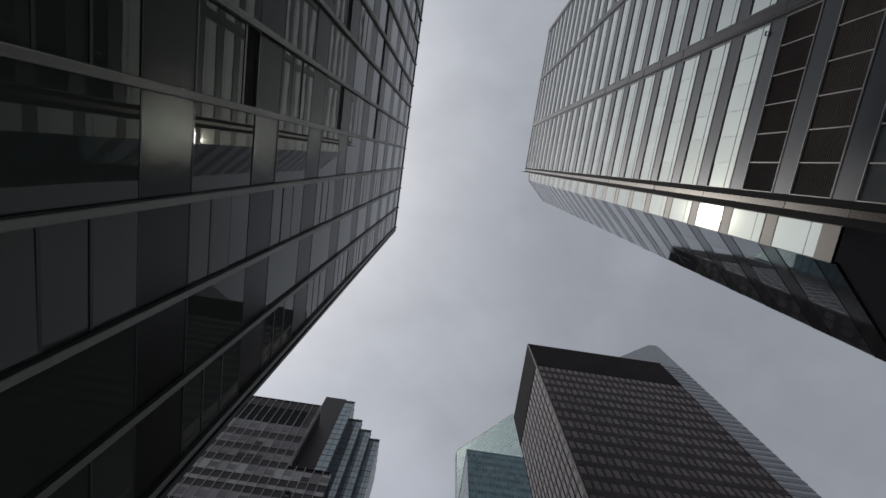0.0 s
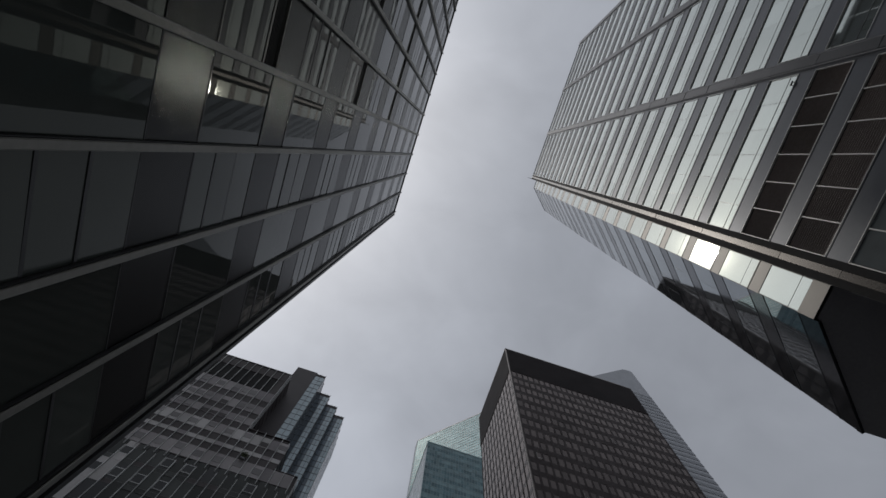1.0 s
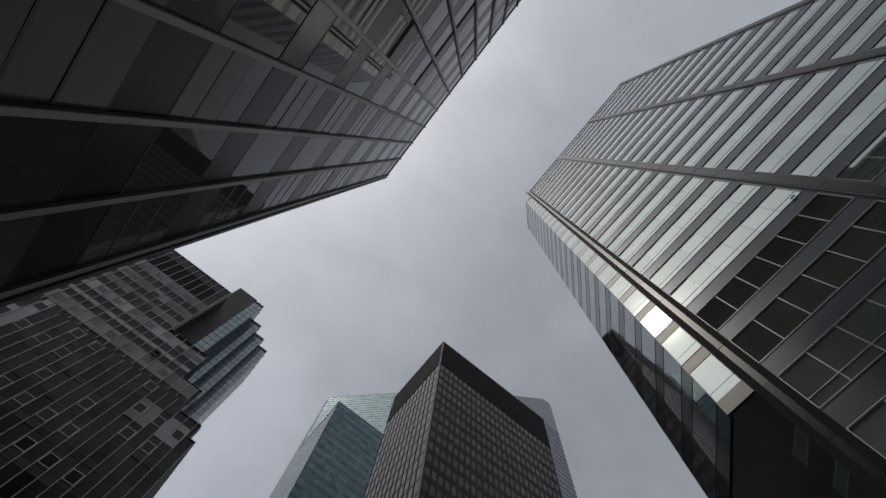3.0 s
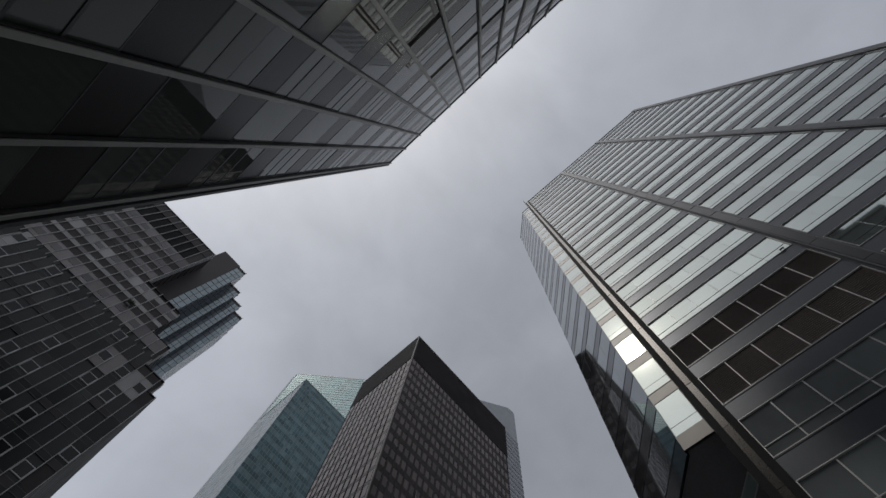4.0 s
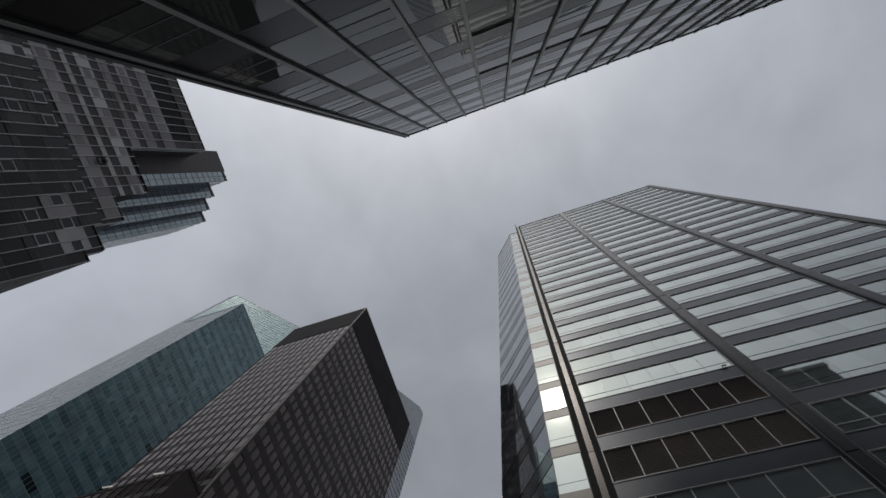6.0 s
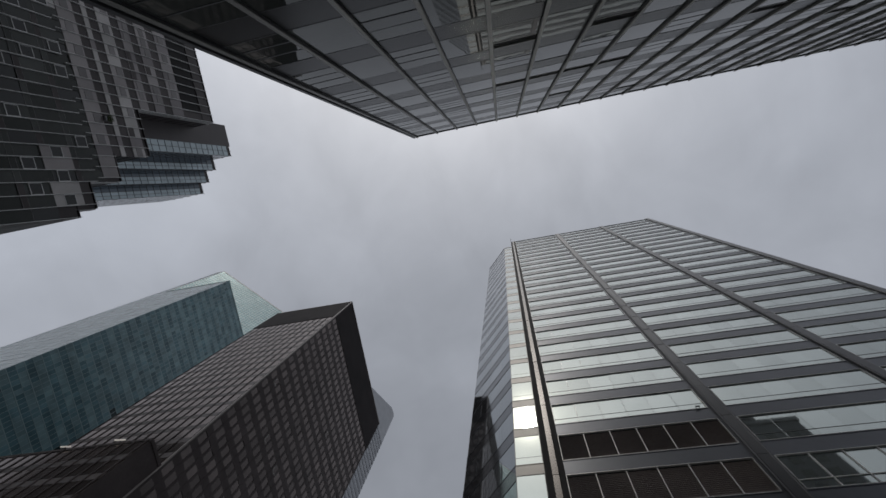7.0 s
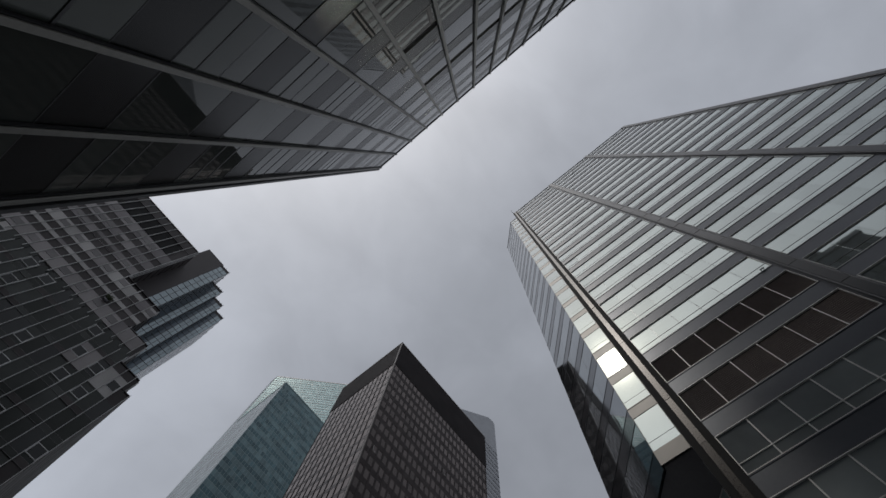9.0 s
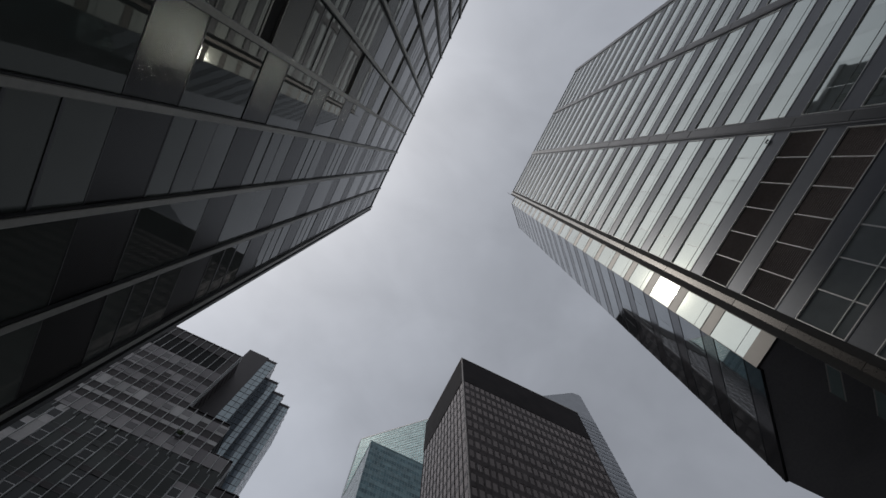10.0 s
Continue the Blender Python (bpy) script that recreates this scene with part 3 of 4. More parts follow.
# ---- dark bronze slab tower over the avenue ----
def bronze_tower():
    H = 132.0
    Z = lambda u: EYE + u * H
    x0, x1, y0, y1 = 0.2188 * H, 0.52 * H, 0.3797 * H, 0.565 * H
    b = thing("office_tower", ((x0 + x1) / 2, (y0 + y1) / 2, 0), "dark bronze slab tower with gridded square windows", "building")
    part("core", Solid().box(x0 + 0.4, x1 - 0.4, y0 + 0.4, y1 - 0.4, 0, Z(1) - 1).done("core", M_BRONZE), b)
    zc = Z(0.893)
    part("crown", Solid().box(x0, x1, y0, y1, zc, Z(1)).done("crown", M_CROWN), b, label="plain dark bronze crown screen")
    part("coping", Solid().box(x0 - 0.08, x1 + 0.08, y0 - 0.08, y1 + 0.08, Z(1), Z(1) + 0.3).done("coping", M_EDGE), b)
    fl = 0.02855 * H
    wh = 0.0165 * H
    zt = Z(0.8905)                                    # head of the top row
    rows = 24
    nx, ny = 25, 13
    px, py = (x1 - x0 - 0.8) / nx, (y1 - y0 - 0.8) / ny
    for r in range(rows + 1):
        z = zt - r * fl
        part("spandrel", Solid().box(x0 + 0.1, x1 - 0.1, y0 + 0.10, y0 + 0.4, z, z + fl - wh).done("spandrel", M_BRONZE), b)
        part("spandrel", Solid().box(x0 + 0.11, x0 + 0.4, y0 + 0.4, y1 - 0.1, z - 0.02, z + 0.72 * (fl - wh)).done("spandrel", M_FLANK), b)
    zb = zt - rows * fl
    part("base_wall", Solid().box(x0, x1, y0, y1, 0, zb).done("base_wall", M_BRONZE), b)
    fin = Solid().box(-0.22, 0.22, 0.05, 0.35, 0, zc - zb).done("mullion", M_BRONZE)
    for i in range(nx + 1):
        part("mullion", fin, b, (x0 + 0.4 + i * px, y0 + 0.02, zb))
    # flank mullions take the darker crown colour for the shade on their sides
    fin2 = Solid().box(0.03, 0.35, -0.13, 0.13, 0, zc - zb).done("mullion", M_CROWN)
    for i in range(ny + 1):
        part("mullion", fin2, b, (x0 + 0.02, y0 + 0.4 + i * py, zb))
    post = Solid().box(x0 - 0.03, x0 + 0.22, y0 - 0.03, y0 + 0.22, zb, Z(1)).done("corner_post", M_EDGE)
    part("corner_post", post, b)
    pane = Solid().box(-px / 2 + 0.09, px / 2 - 0.09, 0.12, 0.15, 0.02, wh - 0.02).done("pane", M_BRONZE_GLASS)
    sash = Solid().prism([(-px / 2 + 0.24, -0.12), (px / 2 - 0.24, -0.12), (px / 2 - 0.24, -0.06), (-px / 2 + 0.24, -0.06)], 0.05, 0.15).box(-px / 2 + 0.24, -px / 2 + 0.31, -0.06, 0.10, 0.05, wh * 0.8).done("open_sash", M_WORN)
    rs = random.Random(5)
    ajar = {(rs.randrange(4, 24), rs.randrange(0, 15)) for q in range(11)}
    rest, side = Solid(), Solid()
    for r in range(rows):
        z = zt - r * fl - wh
        for i in range(nx):
            xc = x0 + 0.4 + (i + 0.5) * px
            if 3 < r < 24 and i < 15:
                pn = part("pane", pane, b, (xc, y0, z), turn=(tilt(0.012), 0, tilt(0.008)))
                if (r, i) in ajar:
                    part("open_sash", sash, pn, (xc, y0, z), "pale frame of a tilted window")
            else:
                rest.box(xc - px / 2 + 0.09, xc + px / 2 - 0.09, y0 + 0.12, y0 + 0.15, z + 0.02, z + wh - 0.02)
        for i in range(ny):
            yc = y0 + 0.4 + (i + 0.5) * py
            side.box(x0 + 0.125, x0 + 0.155, yc - py / 2 + 0.07, yc + py / 2 - 0.07, z + 0.02 - 0.29 * (fl - wh), z + wh - 0.02)
    part("pane_field", rest.done("pane_field", M_BRONZE_GLASS), b, kind="stuff")
    part("pane_field", side.done("pane_field", M_BRONZE_GLASS), b, kind="stuff")
    # lower wing on the flank
    wx0, wx1, wt = 0.190 * H, x0 - 0.02, Z(0.3857)
    w = thing("office_wing", ((wx0 + wx1) / 2, (y0 + y1) / 2, 0), "lower dark bronze wing with blank end wall beside the slab tower", "building")
    part("end_wall", Solid().box(wx0, wx1, y0 + 0.02, y1 - 0.5, 0, wt).done("end_wall", M_BRONZE), w)
    part("roof_edge", Solid().box(wx0 - 0.1, wx1, y0 - 0.08, y1 - 0.5, wt, wt + 0.5).done("roof_edge", M_BRONZE), w)
    # glowing shapes stand for two lamp-like highlights; their brackets are added
    lens = Solid().rail([(-0.10, 0.0), (-0.07, -0.05), (0.07, -0.05), (0.10, 0.0), (0.07, 0.05), (-0.07, 0.05)], -0.8, 0.8).done("floodlight", M_HIGHLIGHT)
    arm = Solid().box(0.06, 0.75, -0.06, 0.06, -0.05, 0.05).done("bracket", M_DARK_METAL)
    for y in (54.9, 63.3):
        lf = part("floodlight", lens, w, (24.68, y, wt + 0.42), "glowing shape for a pale highlight on the roof edge", (0.0, 0.25, 0.08))
        part("bracket", arm, lf, (24.68, y, wt + 0.42))
    panes = Solid()
    for r in range(11):
        z = wt - 0.3 - (r + 1) * fl
        part("spandrel", Solid().box(wx0 - 0.09, wx0, y0 + 0.1, y1 - 0.6, z, z + 0.72 * (fl - wh)).done("spandrel", M_FLANK), w)
        for i in range(ny):
            yc = y0 + 0.4 + (i + 0.5) * py
            panes.box(wx0 - 0.07, wx0 - 0.02, yc - py / 2 + 0.07, yc + py / 2 - 0.07, z + 0.72 * (fl - wh), z + fl)
    part("pane_field", panes.done("pane_field", M_BRONZE_GLASS), w, kind="stuff")
    fin3 = Solid().box(-0.17, -0.01, -0.12, 0.12, 0, wt).done("mullion", M_BRONZE)
    for i in range(ny + 1):
        part("mullion", fin3, w, (wx0, y0 + 0.4 + i * py, 0))


bronze_tower()


# ---- teal glass tower with a bevelled top ----
def teal_tower():
    H = 165.0
    x0, y0, x1, y1 = 0.1232 * H, 0.663 * H, 0.42 * H, 0.8535 * H
    z1, z2 = EYE + H, EYE + 1.237 * H
    ca, cb = (x0, 0.8265 * H), (x0 + 0.1635 * H, y0)   # bevel above the ledge
    b = thing("office_tower", ((x0 + x1) / 2, (y0 + y1) / 2, 0), "tall teal glass tower with its upper corner cut off", "building")
    part("core", Solid().box(x0 + 0.4, x1, y0 + 0.4, y1, 0, z1).prism([(ca[0] + 0.4, ca[1] + 0.4), (cb[0] + 0.4, cb[1] + 0.4), (x1, y0 + 0.4), (x1, y1), (x0 + 0.4, y1)], z1, z2 - 0.5).done("core", M_TEAL_FRAME), b)
    fl, pw = 3.9, 1.05

    def skin(a, c, za, zb, name, bars, mat=M_TEAL_GLASS, rail=M_TEAL_FRAME):
        sheer = mat is M_TEAL_SIDE                    # flush glass: only storey lines show
        l = math.hypot(c[0] - a[0], c[1] - a[1])
        ux, uy = (c[0] - a[0]) / l, (c[1] - a[1]) / l
        panes, rails, pale, black, dull = Solid(), Solid(), Solid(), Solid(), Solid()
        n, m = int(l / pw), int((zb - za) / fl)
        w, h = l / n, (zb - za) / m
        low_tone = [rnd.random() < 0.25 for i in range(n)]
        dim = set()
        plain = mat is M_TEAL_GLASS
        for k in range(m):
            z = za + k * h
            rails.slab(a, c, z - 0.10, z + 0.10, -0.05, bars)
            if not sheer:
                rails.slab(a, c, z + h * 0.5 - 0.05, z + h * 0.5 + 0.05, -0.05, bars * 0.6)
            storey = rnd.random()
            for i in range(n):
                p = (a[0] + ux * (i * w + 0.045), a[1] + uy * (i * w + 0.045))
                q = (a[0] + ux * ((i + 1) * w - 0.045), a[1] + uy * ((i + 1) * w - 0.045))
                j = tilt(0.006) if bars else 0.0
                upper = lower = panes
                if plain:
                    # glass in the lower half of a storey, a paler spandrel above it
                    upper = pale if rnd.random() < 0.6 + 0.4 * storey else panes
                    lower = dull if rnd.random() < (0.95 if low_tone[i] else 0.75) else panes
                    if rnd.random() < 0.06:
                        lower = pale
                    if z < 104 and rnd.random() < 0.075 * min(1.0, (118 - z) / 40):
                        dim |= {(k, i), (k, i + 1)}
                    if (k, i) in dim:
                        lower = black
                lower.slab(p, q, z + 0.12, z + h * 0.48, -0.2, -0.02 + j)
                upper.slab(p, q, z + h * 0.52, z + h - 0.12, -0.2, -0.02 + j)
        for i in range(0, n + 1, n if sheer else 1):
            t = 0.04 if plain else 0.07
            p = (a[0] + ux * (i * w - t), a[1] + uy * (i * w - t))
            q = (a[0] + ux * (i * w + t), a[1] + uy * (i * w + t))
            rails.slab(p, q, za, zb, -0.05, bars * 0.8)
        for field, m_f in ((panes, mat), (pale, M_TEAL_PALE), (black, M_TEAL_DARK), (dull, M_TEAL_DIM)):
            if field.v:
                part("pane_field", field.done("pane_field", m_f), b, kind="stuff")
        part(name, rails.done(name, rail), b)

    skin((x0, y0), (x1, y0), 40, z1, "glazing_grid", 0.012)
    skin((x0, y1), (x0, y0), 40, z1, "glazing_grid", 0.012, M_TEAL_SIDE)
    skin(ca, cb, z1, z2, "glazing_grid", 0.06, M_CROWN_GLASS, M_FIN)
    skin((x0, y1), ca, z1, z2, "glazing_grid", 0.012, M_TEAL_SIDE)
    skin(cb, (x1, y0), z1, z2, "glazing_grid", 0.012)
    part("base_wall", Solid().box(x0, x1, y0, y1, 0, 40).done("base_wall", M_TEAL_FRAME), b)
    part("ledge", Solid().prism([(x0 - 0.1, y0 - 0.1), (cb[0], y0 - 0.1), (x0 - 0.1, ca[1])], z1 - 0.1, z1 + 0.5).done("ledge", M_TEAL_FRAME), b)
    top = Solid().slab(ca, cb, z2 - 0.3, z2 + 0.4, -0.5, 0.07).slab((x0, y1), ca, z2 - 0.3, z2 + 0.4, -0.5, 0.07).slab(cb, (x1, y0), z2 - 0.3, z2 + 0.4, -0.5, 0.07)
    part("coping", top.done("coping", M_FIN), b)


teal_tower()


# ---- pale banded tower with a slanted crown, far behind ----
def banded_tower():
    H = 280.0
    x1, y0, y1 = 0.5038 * H, 0.339 * H, 0.50 * H
    xa, xt = 0.345 * H, 0.4813 * H
    b = thing("office_tower", ((xa + x1) / 2, (y0 + y1) / 2, 0), "far pale grey banded tower with a slanted crown", "building")
    zt = EYE + H
    zs = EYE + 0.885 * H
    prof = [(xa, 0.0), (x1, 0.0), (x1, zt - 1.5), (x1 - 1.2, zt), (xt, zt - 0.005 * H), (xa, zt - 0.005 * H - (xt - xa))]
    v = [(x, y0 + 0.05, z) for x, z in prof] + [(x, y1, z) for x, z in prof]
    n = len(prof)
    f = [tuple(range(n)), tuple(reversed(range(n, 2 * n)))] + [(i + n, (i + 1) % n + n, (i + 1) % n, i) for i in range(n)]
    part("body", mesh("body", v, f, M_WHITE_BAND), b, label="smooth pale metal body and slanted crown")
    z = zs
    while z > 60:
        part("window_band", Solid().box(xa, x1 + 0.03, y0 - 0.02, y1, z - 1.75, z).done("window_band", M_GREY_GLASS), b)
        part("sill_band", Solid().box(xa, x1 + 0.12, y0 - 0.12, y1, z - 1.95, z - 1.75).done("sill_band", M_WHITE_BAND), b)
        z -= 3.9


banded_tower()


# ---- stepped office block with pale panels and fins, and its stepped glass annex ----
def stepped_block():
    H = 84.0
    Z = lambda u: EYE + u * H
    y0 = 0.6 * H
    xl = -0.66 * H
    tiers = ((-0.2307, 0.995, 0.655), (-0.1497, 0.776, 0.665), (-0.105, 0.697, 0.675), (-0.0645, 0.637, 0.69), (-0.0530, 0.6045, 0.95))
    b = thing("office_block", (-25, 58, 0), "stepped office block with pale panels, black glass and thin fins", "building")
    for n, (xr, zt, yb) in enumerate(tiers):
        part("tier", Solid().box(xl if n == 0 else tiers[n - 1][0] * H - 0.15, xr * H - 0.15, y0 + 0.25, yb * H, 0, Z(zt) - 0.12).done("tier", M_DARK_PANEL), b)
        part("corner_pier", Solid().box(xr * H - 1.4, xr * H - 0.02, y0 + 0.16, y0 + 0.25, Z(tiers[n + 1][1] if n < 4 else 0.2), Z(zt) - 0.3).done("corner_pier", M_DARK_PANEL), b)
        part("coping", Solid().box(xl if n == 0 else tiers[n - 1][0] * H, xr * H + 0.01, y0 + 0.03, yb * H, Z(zt) - 0.12, Z(zt)).done("coping", M_DARK_PANEL), b)
    pitch = 0.0171 * H
    fl = 0.0450 * H
    n = int((-0.0530 * H - xl) / pitch)
    xs = [-0.2307 * H + pitch * (i - (n - 10)) for i in range(n + 1)]

    def top_at(x):
        for xr, zt, _ in tiers:
            if x <= xr * H + 0.3:
                return Z(zt)
        return None

    zlow = Z(0.662)
    shift = 0.33 * pitch                              # the lower storeys are set out a third of a bay over
    for i, x in enumerate(xs):
        t = top_at(x)
        if not t:
            continue
        if t > zlow + 0.5:
            part("fin", Solid().box(x - 0.028, x + 0.028, y0 - 0.06, y0 + 0.2, zlow - 0.75, t + 0.1).done("fin", M_FIN), b)
        xl_fin = x + shift
        t = top_at(xl_fin)
        if t:
            part("fin", Solid().box(xl_fin - 0.028, xl_fin + 0.028, y0 - 0.06, y0 + 0.2, 20, min(t + 0.1, zlow - 0.95)).done("fin", M_FIN), b)
    for n_t, (xr, zt, yb) in enumerate(tiers[:4]):
        nz = tiers[n_t + 1][1]
        for j in range(2):
            y = y0 + 0.45 + j * 0.55
            part("fin", Solid().box(xr * H - 0.1, xr * H + 0.14, y - 0.025, y + 0.025, Z(nz), Z(zt)).done("fin", M_FIN), b)
    pw = pitch - 0.10
    # storey bands: head, foot (parts of H), tone
    bands = ((0.900, 0.868, M_MID_PANEL), (0.847, 0.821, M_MID_PANEL), (0.804, 0.783, M_MID_PANEL), (0.765, 0.7385, M_PANEL), (0.7205, 0.7110, M_PANEL), (0.694, 0.664, M_MID_PANEL))
    r = random.Random(21)
    made = []
    for zh, zf, mat in bands:
        h = (zh - zf) * H
        slabs = [Solid().box(-pw / 2, pw / 2, 0.06, 0.24, 0, h).done("facade_panel", m) for m in (mat, M_MID_PANEL, M_DIM_PANEL)]
        lights = [Solid().box(-pw / 2 + 0.05, pw / 2 - 0.05, 0.03, 0.10, h * u, h * v).done("small_window", m) for u, v, m in ((0.28, 0.75, M_DULL_WINDOW), (0.42, 0.92, M_DULL_WINDOW), (0.08, 0.52, M_DARK_PANEL))]
        made.append((slabs, lights))
    gaps = [Solid().box(-pw / 2, pw / 2, 0.12, 0.24, 0.02, (bands[i][1] - bands[i + 1][0]) * H - 0.02).done("dark_panel", M_DARK_PANEL) for i in range(len(bands) - 1)]
    glass = Solid().box(-pw / 2, pw / 2, 0.13, 0.24, 0.73, fl).done("pane", M_SLATE_GLASS)
    glass_b = Solid().box(-pw / 2, pw / 2, 0.13, 0.24, 0.73, fl).done("pane", M_NIGHT_GLASS)
    sill = Solid().box(-pw / 2, pw / 2, 0.11, 0.24, 0.0, 0.73).done("sill_panel", M_DARK_PANEL)
    blinds = [Solid().box(-pw / 2, pw / 2, 0.08, 0.24, 0.02, fl - 0.02).done("blind_panel", m) for m in (M_PANEL, M_MID_PANEL)]
    sill_b = Solid().box(-pw / 2, pw / 2, 0.11, 0.24, 0.0, 0.73).done("sill_panel", M_SLATE_GLASS)
    rail_w = Solid().box(-pw / 2, pw / 2, 0.095, 0.14, -0.02, 0.02).done("sill_rail", M_SILL_RAIL)
    inner = Solid().box(-pw / 2 + 0.1, pw / 2 - 0.1, 0.065, 0.12, 1.3, 2.7).done("pane", M_NIGHT_GLASS)
    a, c, t = 1.25, 2.75, 0.075
    frame_w = Solid().box(-pw / 2, -pw / 2 + t, 0.05, 0.16, a, c).box(pw / 2 - t, pw / 2, 0.05, 0.16, a, c).box(-pw / 2 + t, pw / 2 - t, 0.05, 0.16, a, a + t).box(-pw / 2 + t, pw / 2 - t, 0.05, 0.16, c - t, c).done("window_frame", M_FIN)
    void = Solid().box(-pw / 2 - 0.05, pw / 2 + 0.05, 0.18, 0.24, 0, 0.052 * H).done("plant_opening", M_REBATE)
    screen = Solid().box(-pw / 2, pw / 2, 0.10, 0.24, 0, 0.030 * H).done("plant_screen", M_DARK_PANEL)
    for i in range(len(xs) - 1):
        xc = (xs[i] + xs[i + 1]) / 2
        t = top_at(xs[i + 1] - 0.2)
        if not t:
            continue
        for j, (zh, zf, mat) in enumerate(bands):
            if Z(zh) > t + 0.2:
                continue
            tone = r.choices((0, 1, 2), (0.42, 0.20, 0.38) if j < 3 else (0.82, 0.14, 0.04))[0]
            part("facade_panel", made[j][0][tone], b, (xc, y0, Z(zf)))
            if j != 4 and (i + j // 2) % 2 == 0 and r.random() < 0.85 or j < 3 and r.random() < 0.35:
                part("small_window", made[j][1][r.choices((0, 1, 2), (0.55, 0.25, 0.20))[0]], b, (xc, y0, Z(zf)))
            if j < 5:
                part("dark_panel", gaps[j], b, (xc, y0, Z(bands[j + 1][0])))
        if t > Z(0.97):
            if xc < -0.238 * H:
                part("plant_opening", void, b, (xc, y0, Z(0.905)))
            part("plant_screen", screen, b, (xc, y0, Z(0.960)))
        xc += shift
        t = top_at(xs[i + 1] + shift - 0.2)
        if not t:
            continue
        for k in range(11):
            z = Z(0.663) - (k + 1) * fl
            if z + fl > t + 0.3:
                if z < t - 0.8:
                    part("head_panel", Solid().box(-pw / 2, pw / 2, 0.10, 0.24, 0, t - 0.32 - z).done("head_panel", M_DARK_PANEL), b, (xc, y0, z))
                continue
            pale = k < 2 and -0.104 * H < xc < -0.078 * H or k in (0, 1, 2) and xc < -0.368 * H and (i + k) % 3
            dull = k == 1 and (-0.165 * H < xc < -0.130 * H or -0.078 * H < xc)
            if pale or dull:
                part("blind_panel", blinds[0 if pale else 1], b, (xc, y0, z))
            else:
                part("pane", glass_b if r.random() < 0.22 else glass, b, (xc, y0, z), turn=(tilt(0.012), 0, tilt(0.012)))
                part("sill_rail", rail_w, b, (xc, y0, z))
                part("sill_rail", rail_w, b, (xc, y0, z + 0.73))
                part("sill_panel", sill if (i // 2 + k) % 3 == 0 or r.random() < 0.15 else sill_b, b, (xc, y0, z))
            if (i + k) % 2 == 0 and (pale or dull or r.random() < 0.56):
                wf = part("window_frame", frame_w, b, (xc, y0, z))
                part("pane", inner, wf, (xc, y0, z))
    # side walls of the steps are panelled too
    for n_t, (xr, zt, yb) in enumerate(tiers):
        nz = tiers[n_t + 1][1] if n_t < 4 else 0.3
        z = Z(zt) - 0.4
        while z - 1.6 > Z(nz):
            part("side_panel", Solid().box(xr * H - 0.16, xr * H, y0 + 0.3, min(yb, 0.95) * H - 0.1, z - 1.6, z).done("side_panel", M_SIDE_PANEL if n_t == 4 else M_DARK_PANEL), b)
            z -= fl / 2

    # annex: four stepped glass bays
    G = 94.0
    a = thing("glass_annex", (-0.16 * G, 0.66 * G, 0), "stepped blue-grey glass annex with a plain dark top wall", "building")
    zt = EYE + G
    steps = ((-0.1526, 0.5798, 0.6235), (-0.1303, 0.6235, 0.6465), (-0.1066, 0.6465, 0.670), (-0.0844, 0.667, 0.762))
    part("blank_wall", Solid().box(-0.2213 * G, -0.1745 * G, 0.5798 * G - 0.05, 0.64 * G, 0, zt).done("blank_wall", M_BROWN_WALL), a, label="plain brown-black end wall")
    for n, (xr, ya, yb) in enumerate(steps):
        xa = -0.1745 * G if n == 0 else steps[n - 1][0] * G - 0.3
        bay = part("glass_bay", Solid().box(xa, xr * G - 0.1, ya * G + 0.1, yb * G + 1.0, 0, zt - 0.15).done("glass_bay", M_DARK_PANEL), a)
        front, flank, bars, deep, lines = Solid(), Solid(), Solid(), Solid(), Solid()
        h = 1.65
        z = 30.0
        w = xr * G - xa
        cols = 2
        depth = (yb - ya) * G
        dc = max(2, int(depth / 1.5))
        while z + h < zt:
            split = xa if n == 0 else xa + 0.3 + 0.42 * (w - 0.3)
            if n:
                deep.box(xa + 0.03, split - 0.03, ya * G + 0.02, ya * G + 0.08, z + 0.04, z + h - 0.04)
            for c in range(cols):
                front.box(split + c * (xr * G - split) / cols + 0.03, split + (c + 1) * (xr * G - split) / cols - 0.03, ya * G + 0.02, ya * G + 0.08, z + 0.04, z + h - 0.04)
            for c in range(dc):
                flank.box(xr * G - 0.08, xr * G - 0.02, ya * G + c * depth / dc + 0.03, ya * G + (c + 1) * depth / dc - 0.03, z + 0.04, z + h - 0.04)
            bars.box(xa, xr * G, ya * G - 0.02, ya * G + 0.1, z - 0.032, z + 0.032)
            lines.box(xr * G - 0.1, xr * G - 0.008, ya * G - 0.02, yb * G, z - 0.045, z + 0.045)
            z += h
        for c in range(cols + 1):
            x = split + c * (xr * G - split) / cols
            if c == 0:
                for q in range(1, dc):
                    lines.box(xr * G - 0.1, xr * G - 0.004, ya * G + q * depth / dc - 0.06, ya * G + q * depth / dc + 0.06, 30, zt)
            bars.box(x - 0.035, min(x + 0.035, xr * G + 0.02), ya * G - 0.03, ya * G + 0.1, 30, zt)
        part("pane_field", front.done("pane_field", M_BLUE_GLASS), bay, kind="stuff")
        part("pane_field", flank.done("pane_field", M_BLUE_GLASS if n == 3 else M_SHADED_GLASS), bay, kind="stuff")
        if n:
            part("pane_field", deep.done("pane_field", M_SHADED_GLASS), bay, kind="stuff")
        part("glazing_grid", bars.done("glazing_grid", M_DARK_METAL), bay)
        part("flank_grid", lines.done("flank_grid", M_DARK_PANEL), bay)


stepped_block()


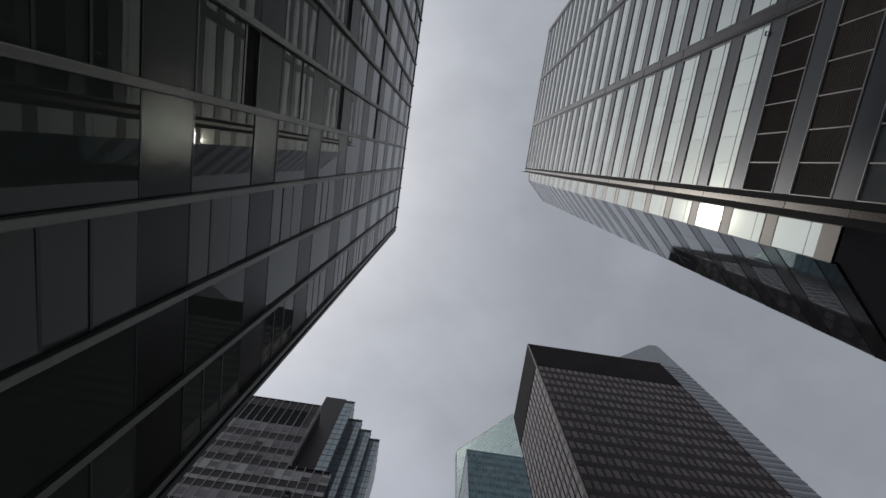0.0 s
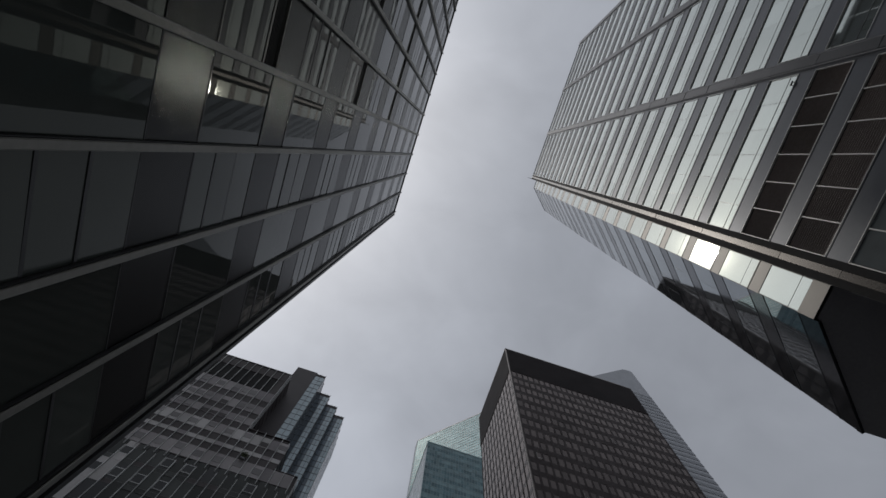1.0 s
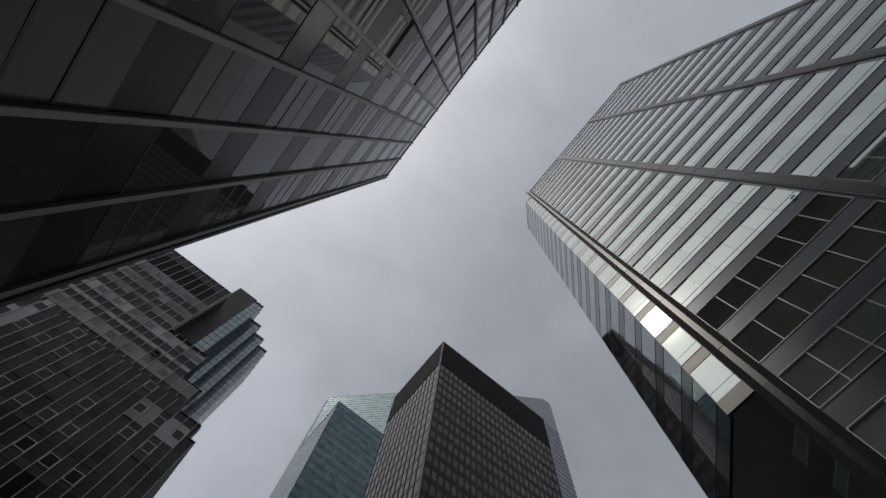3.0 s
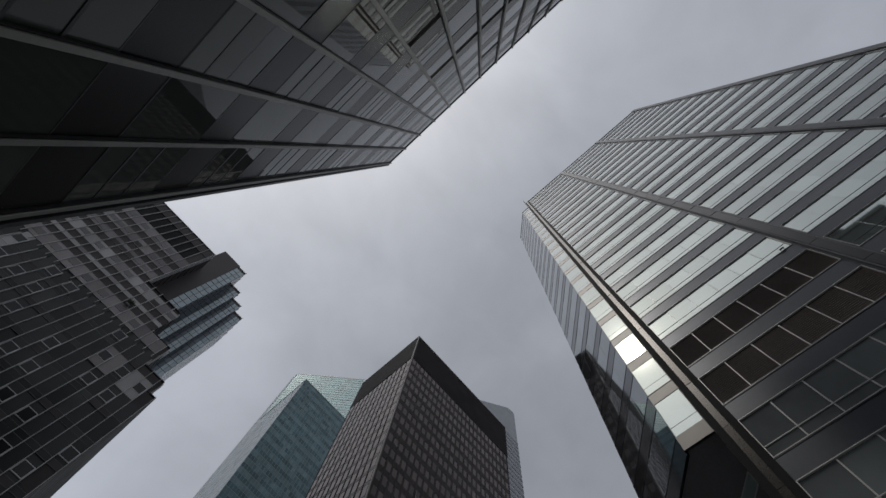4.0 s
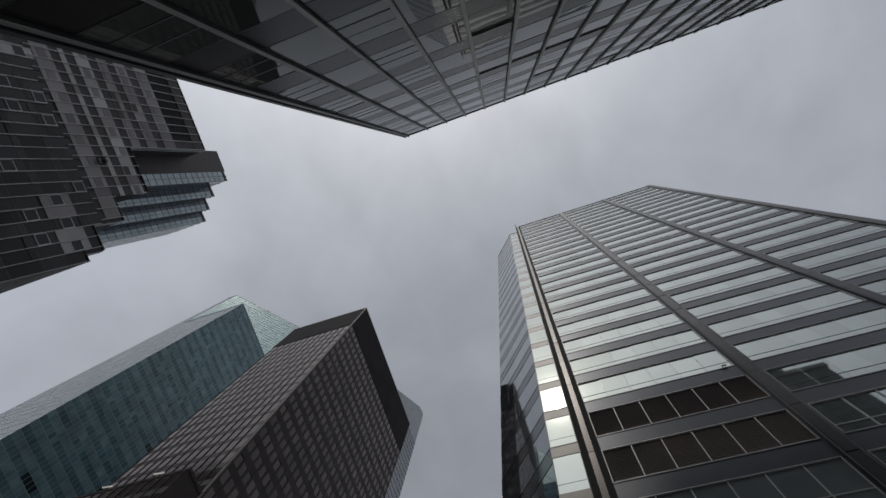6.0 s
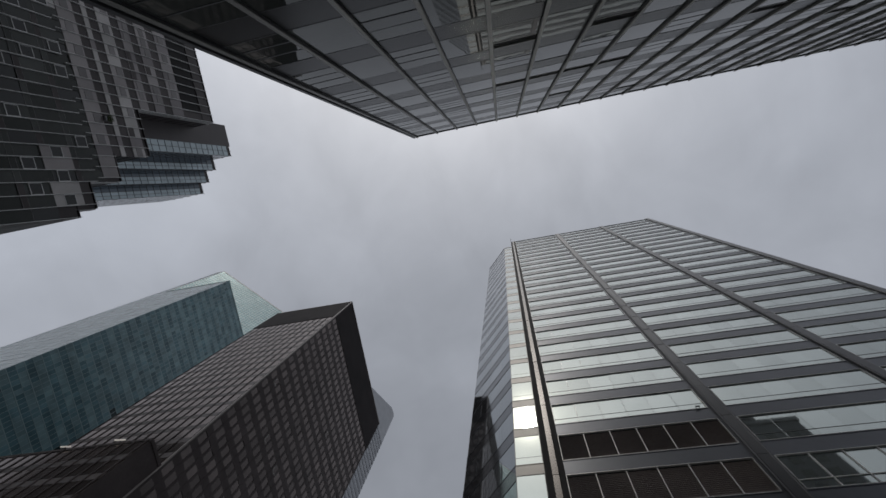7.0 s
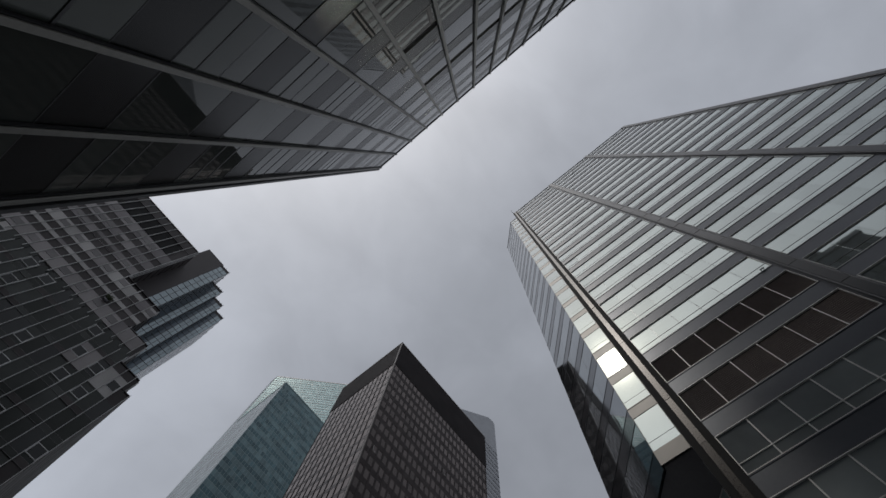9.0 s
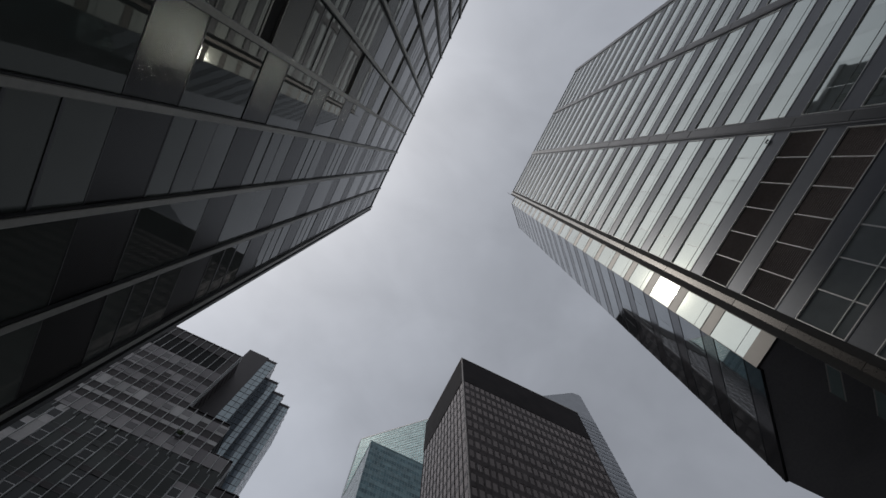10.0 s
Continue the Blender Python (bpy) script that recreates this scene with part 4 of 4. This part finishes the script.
# ---- shrub rooted on a ledge of the stepped block ----
def ledge_shrub():
    x, y, z = -17.2, 50.34, 60.1
    t = thing("shrub", (x, y, z), "small straggling green shrub on the facade ledge", "plant")
    part("ledge_box", Solid().rail([(-0.30, 0.0), (0.28, 0.0), (0.34, 0.28), (-0.36, 0.28)], -0.30, 0.04).done("ledge_box", M_CONCRETE), t, (x, y, z - 0.25), "small grey concrete planter")
    r = random.Random(3)
    stems, leaves = Solid(), Solid()
    for q in range(7):
        px, pz = r.uniform(-0.2, 0.2), 0.0
        for k in range(5):
            dx, dz = r.uniform(-0.16, 0.16), r.uniform(0.12, 0.26)
            n = len(stems.v)
            stems.v += [(px - 0.015, -0.15, pz), (px + 0.015, -0.15, pz), (px, -0.12, pz), (px + dx - 0.01, -0.2, pz + dz), (px + dx + 0.01, -0.2, pz + dz), (px + dx, -0.17, pz + dz)]
            stems.f += [(n, n + 1, n + 4, n + 3), (n + 1, n + 2, n + 5, n + 4), (n + 2, n, n + 3, n + 5)]
            px, pz = px + dx, pz + dz
            for c in range(9):
                o = Vector((px + r.gauss(0, 0.13), -0.2 + r.gauss(0, 0.12), pz + r.gauss(0, 0.12)))
                u = Vector((r.gauss(0, 1), r.gauss(0, 1), r.gauss(0, 1))).normalized() * 0.10
                v = u.orthogonal().normalized() * 0.045
                n = len(leaves.v)
                leaves.v += [tuple(o - u), tuple(o + v), tuple(o + u), tuple(o - v), tuple(o + u.cross(v).normalized() * 0.02)]
                leaves.f += [(n, n + 1, n + 4), (n + 1, n + 2, n + 4), (n + 2, n + 3, n + 4), (n + 3, n, n + 4)]
    part("stems", stems.done("stems", M_BARK), t, (x, y, z))
    part("foliage", leaves.done("foliage", M_LEAF), t, (x, y, z))


ledge_shrub()


# ---- masonry block behind the near building, known from its mirror image in the silver tower ----
def rear_block():
    b = thing("apartment_block", (-32, -24, 0), "grey masonry block with rooftop tank mirrored in opposite glass", "building")
    part("wall", Solid().box(-46, -18, -42, -1, 0, 82).done("wall", M_CONCRETE), b)
    part("roof", Solid().box(-46.3, -17.7, -42.3, -0.7, 82, 83.2).box(-40, -30, -30, -20, 83.2, 88).done("roof", M_CONCRETE), b)
    pane = Solid().box(-0.02, 0.06, -0.75, 0.75, 0, 1.9).done("window", M_BLACK_GLASS)
    for r in range(10):
        for i in range(11):
            part("window", pane, b, (-18, -39.5 + i * 3.5, 48 + r * 3.3))
    tank = Solid().prism([(1.8 * math.cos(a * math.pi / 8), 1.8 * math.sin(a * math.pi / 8)) for a in range(16)], 2.5, 6.0)
    for sx in (-1.2, 1.2):
        for sy in (-1.2, 1.2):
            tank.box(sx - 0.12, sx + 0.12, sy - 0.12, sy + 0.12, 0, 2.5)
    part("water_tank", tank.done("water_tank", M_BROWN_WALL), b, (-22, -37, 83.2))


rear_block()


# ---- low far block beyond, just clearing the lower sky ----
def far_block():
    b = thing("office_block", (4, 160, 0), "low far office block with a dark rooftop plant room", "building")
    part("wall", Solid().box(-15, 24, 150, 176, 0, 89).done("wall", M_BROWN_WALL), b)
    part("parapet", Solid().box(-15.2, 24.2, 149.8, 150.2, 89, 90).done("parapet", M_DARK_PANEL), b)
    pane = Solid().box(-1.1, 1.1, -0.06, 0.02, 0, 2.0).done("window", M_NIGHT_GLASS)
    for r in range(9):
        for i in range(9):
            part("window", pane, b, (-11.5 + i * 4.0, 150, 52 + r * 4.0))
    plan = [(20.5, 151), (29.2, 151), (29.2, 160), (20.5, 160)]
    part("plant_room", Solid().prism(plan, 89, 103.0).done("plant_room", M_DARK_PANEL), b)
    part("vent_box", Solid().prism([(27.6, 150.4), (30.2, 150.4), (30.2, 153), (27.6, 153)], 89, 104.2).done("vent_box", M_MID_PANEL), b)


far_block()


# ---- brown tower behind the stepped block, known from its mirror image in the bronze flank ----
def hidden_tower():
    b = thing("office_tower", (-40, 160, 0), "brown masonry tower mirrored dimly in bronze glazing", "building")
    part("wall", Solid().box(-60, -20, 140, 182, 0, 158).done("wall", M_BROWN_WALL), b)
    part("roof", Solid().box(-60.4, -19.6, 139.6, 182.4, 158, 159).box(-50, -30, 150, 170, 159, 166).done("roof", M_BROWN_WALL), b)
    pane = Solid().box(-0.02, 0.08, -0.8, 0.8, 0, 2.0).done("window", M_NIGHT_GLASS)
    for r in range(14):
        for i in range(11):
            part("window", pane, b, (-20, 143 + i * 3.6, 102 + r * 3.9))


hidden_tower()
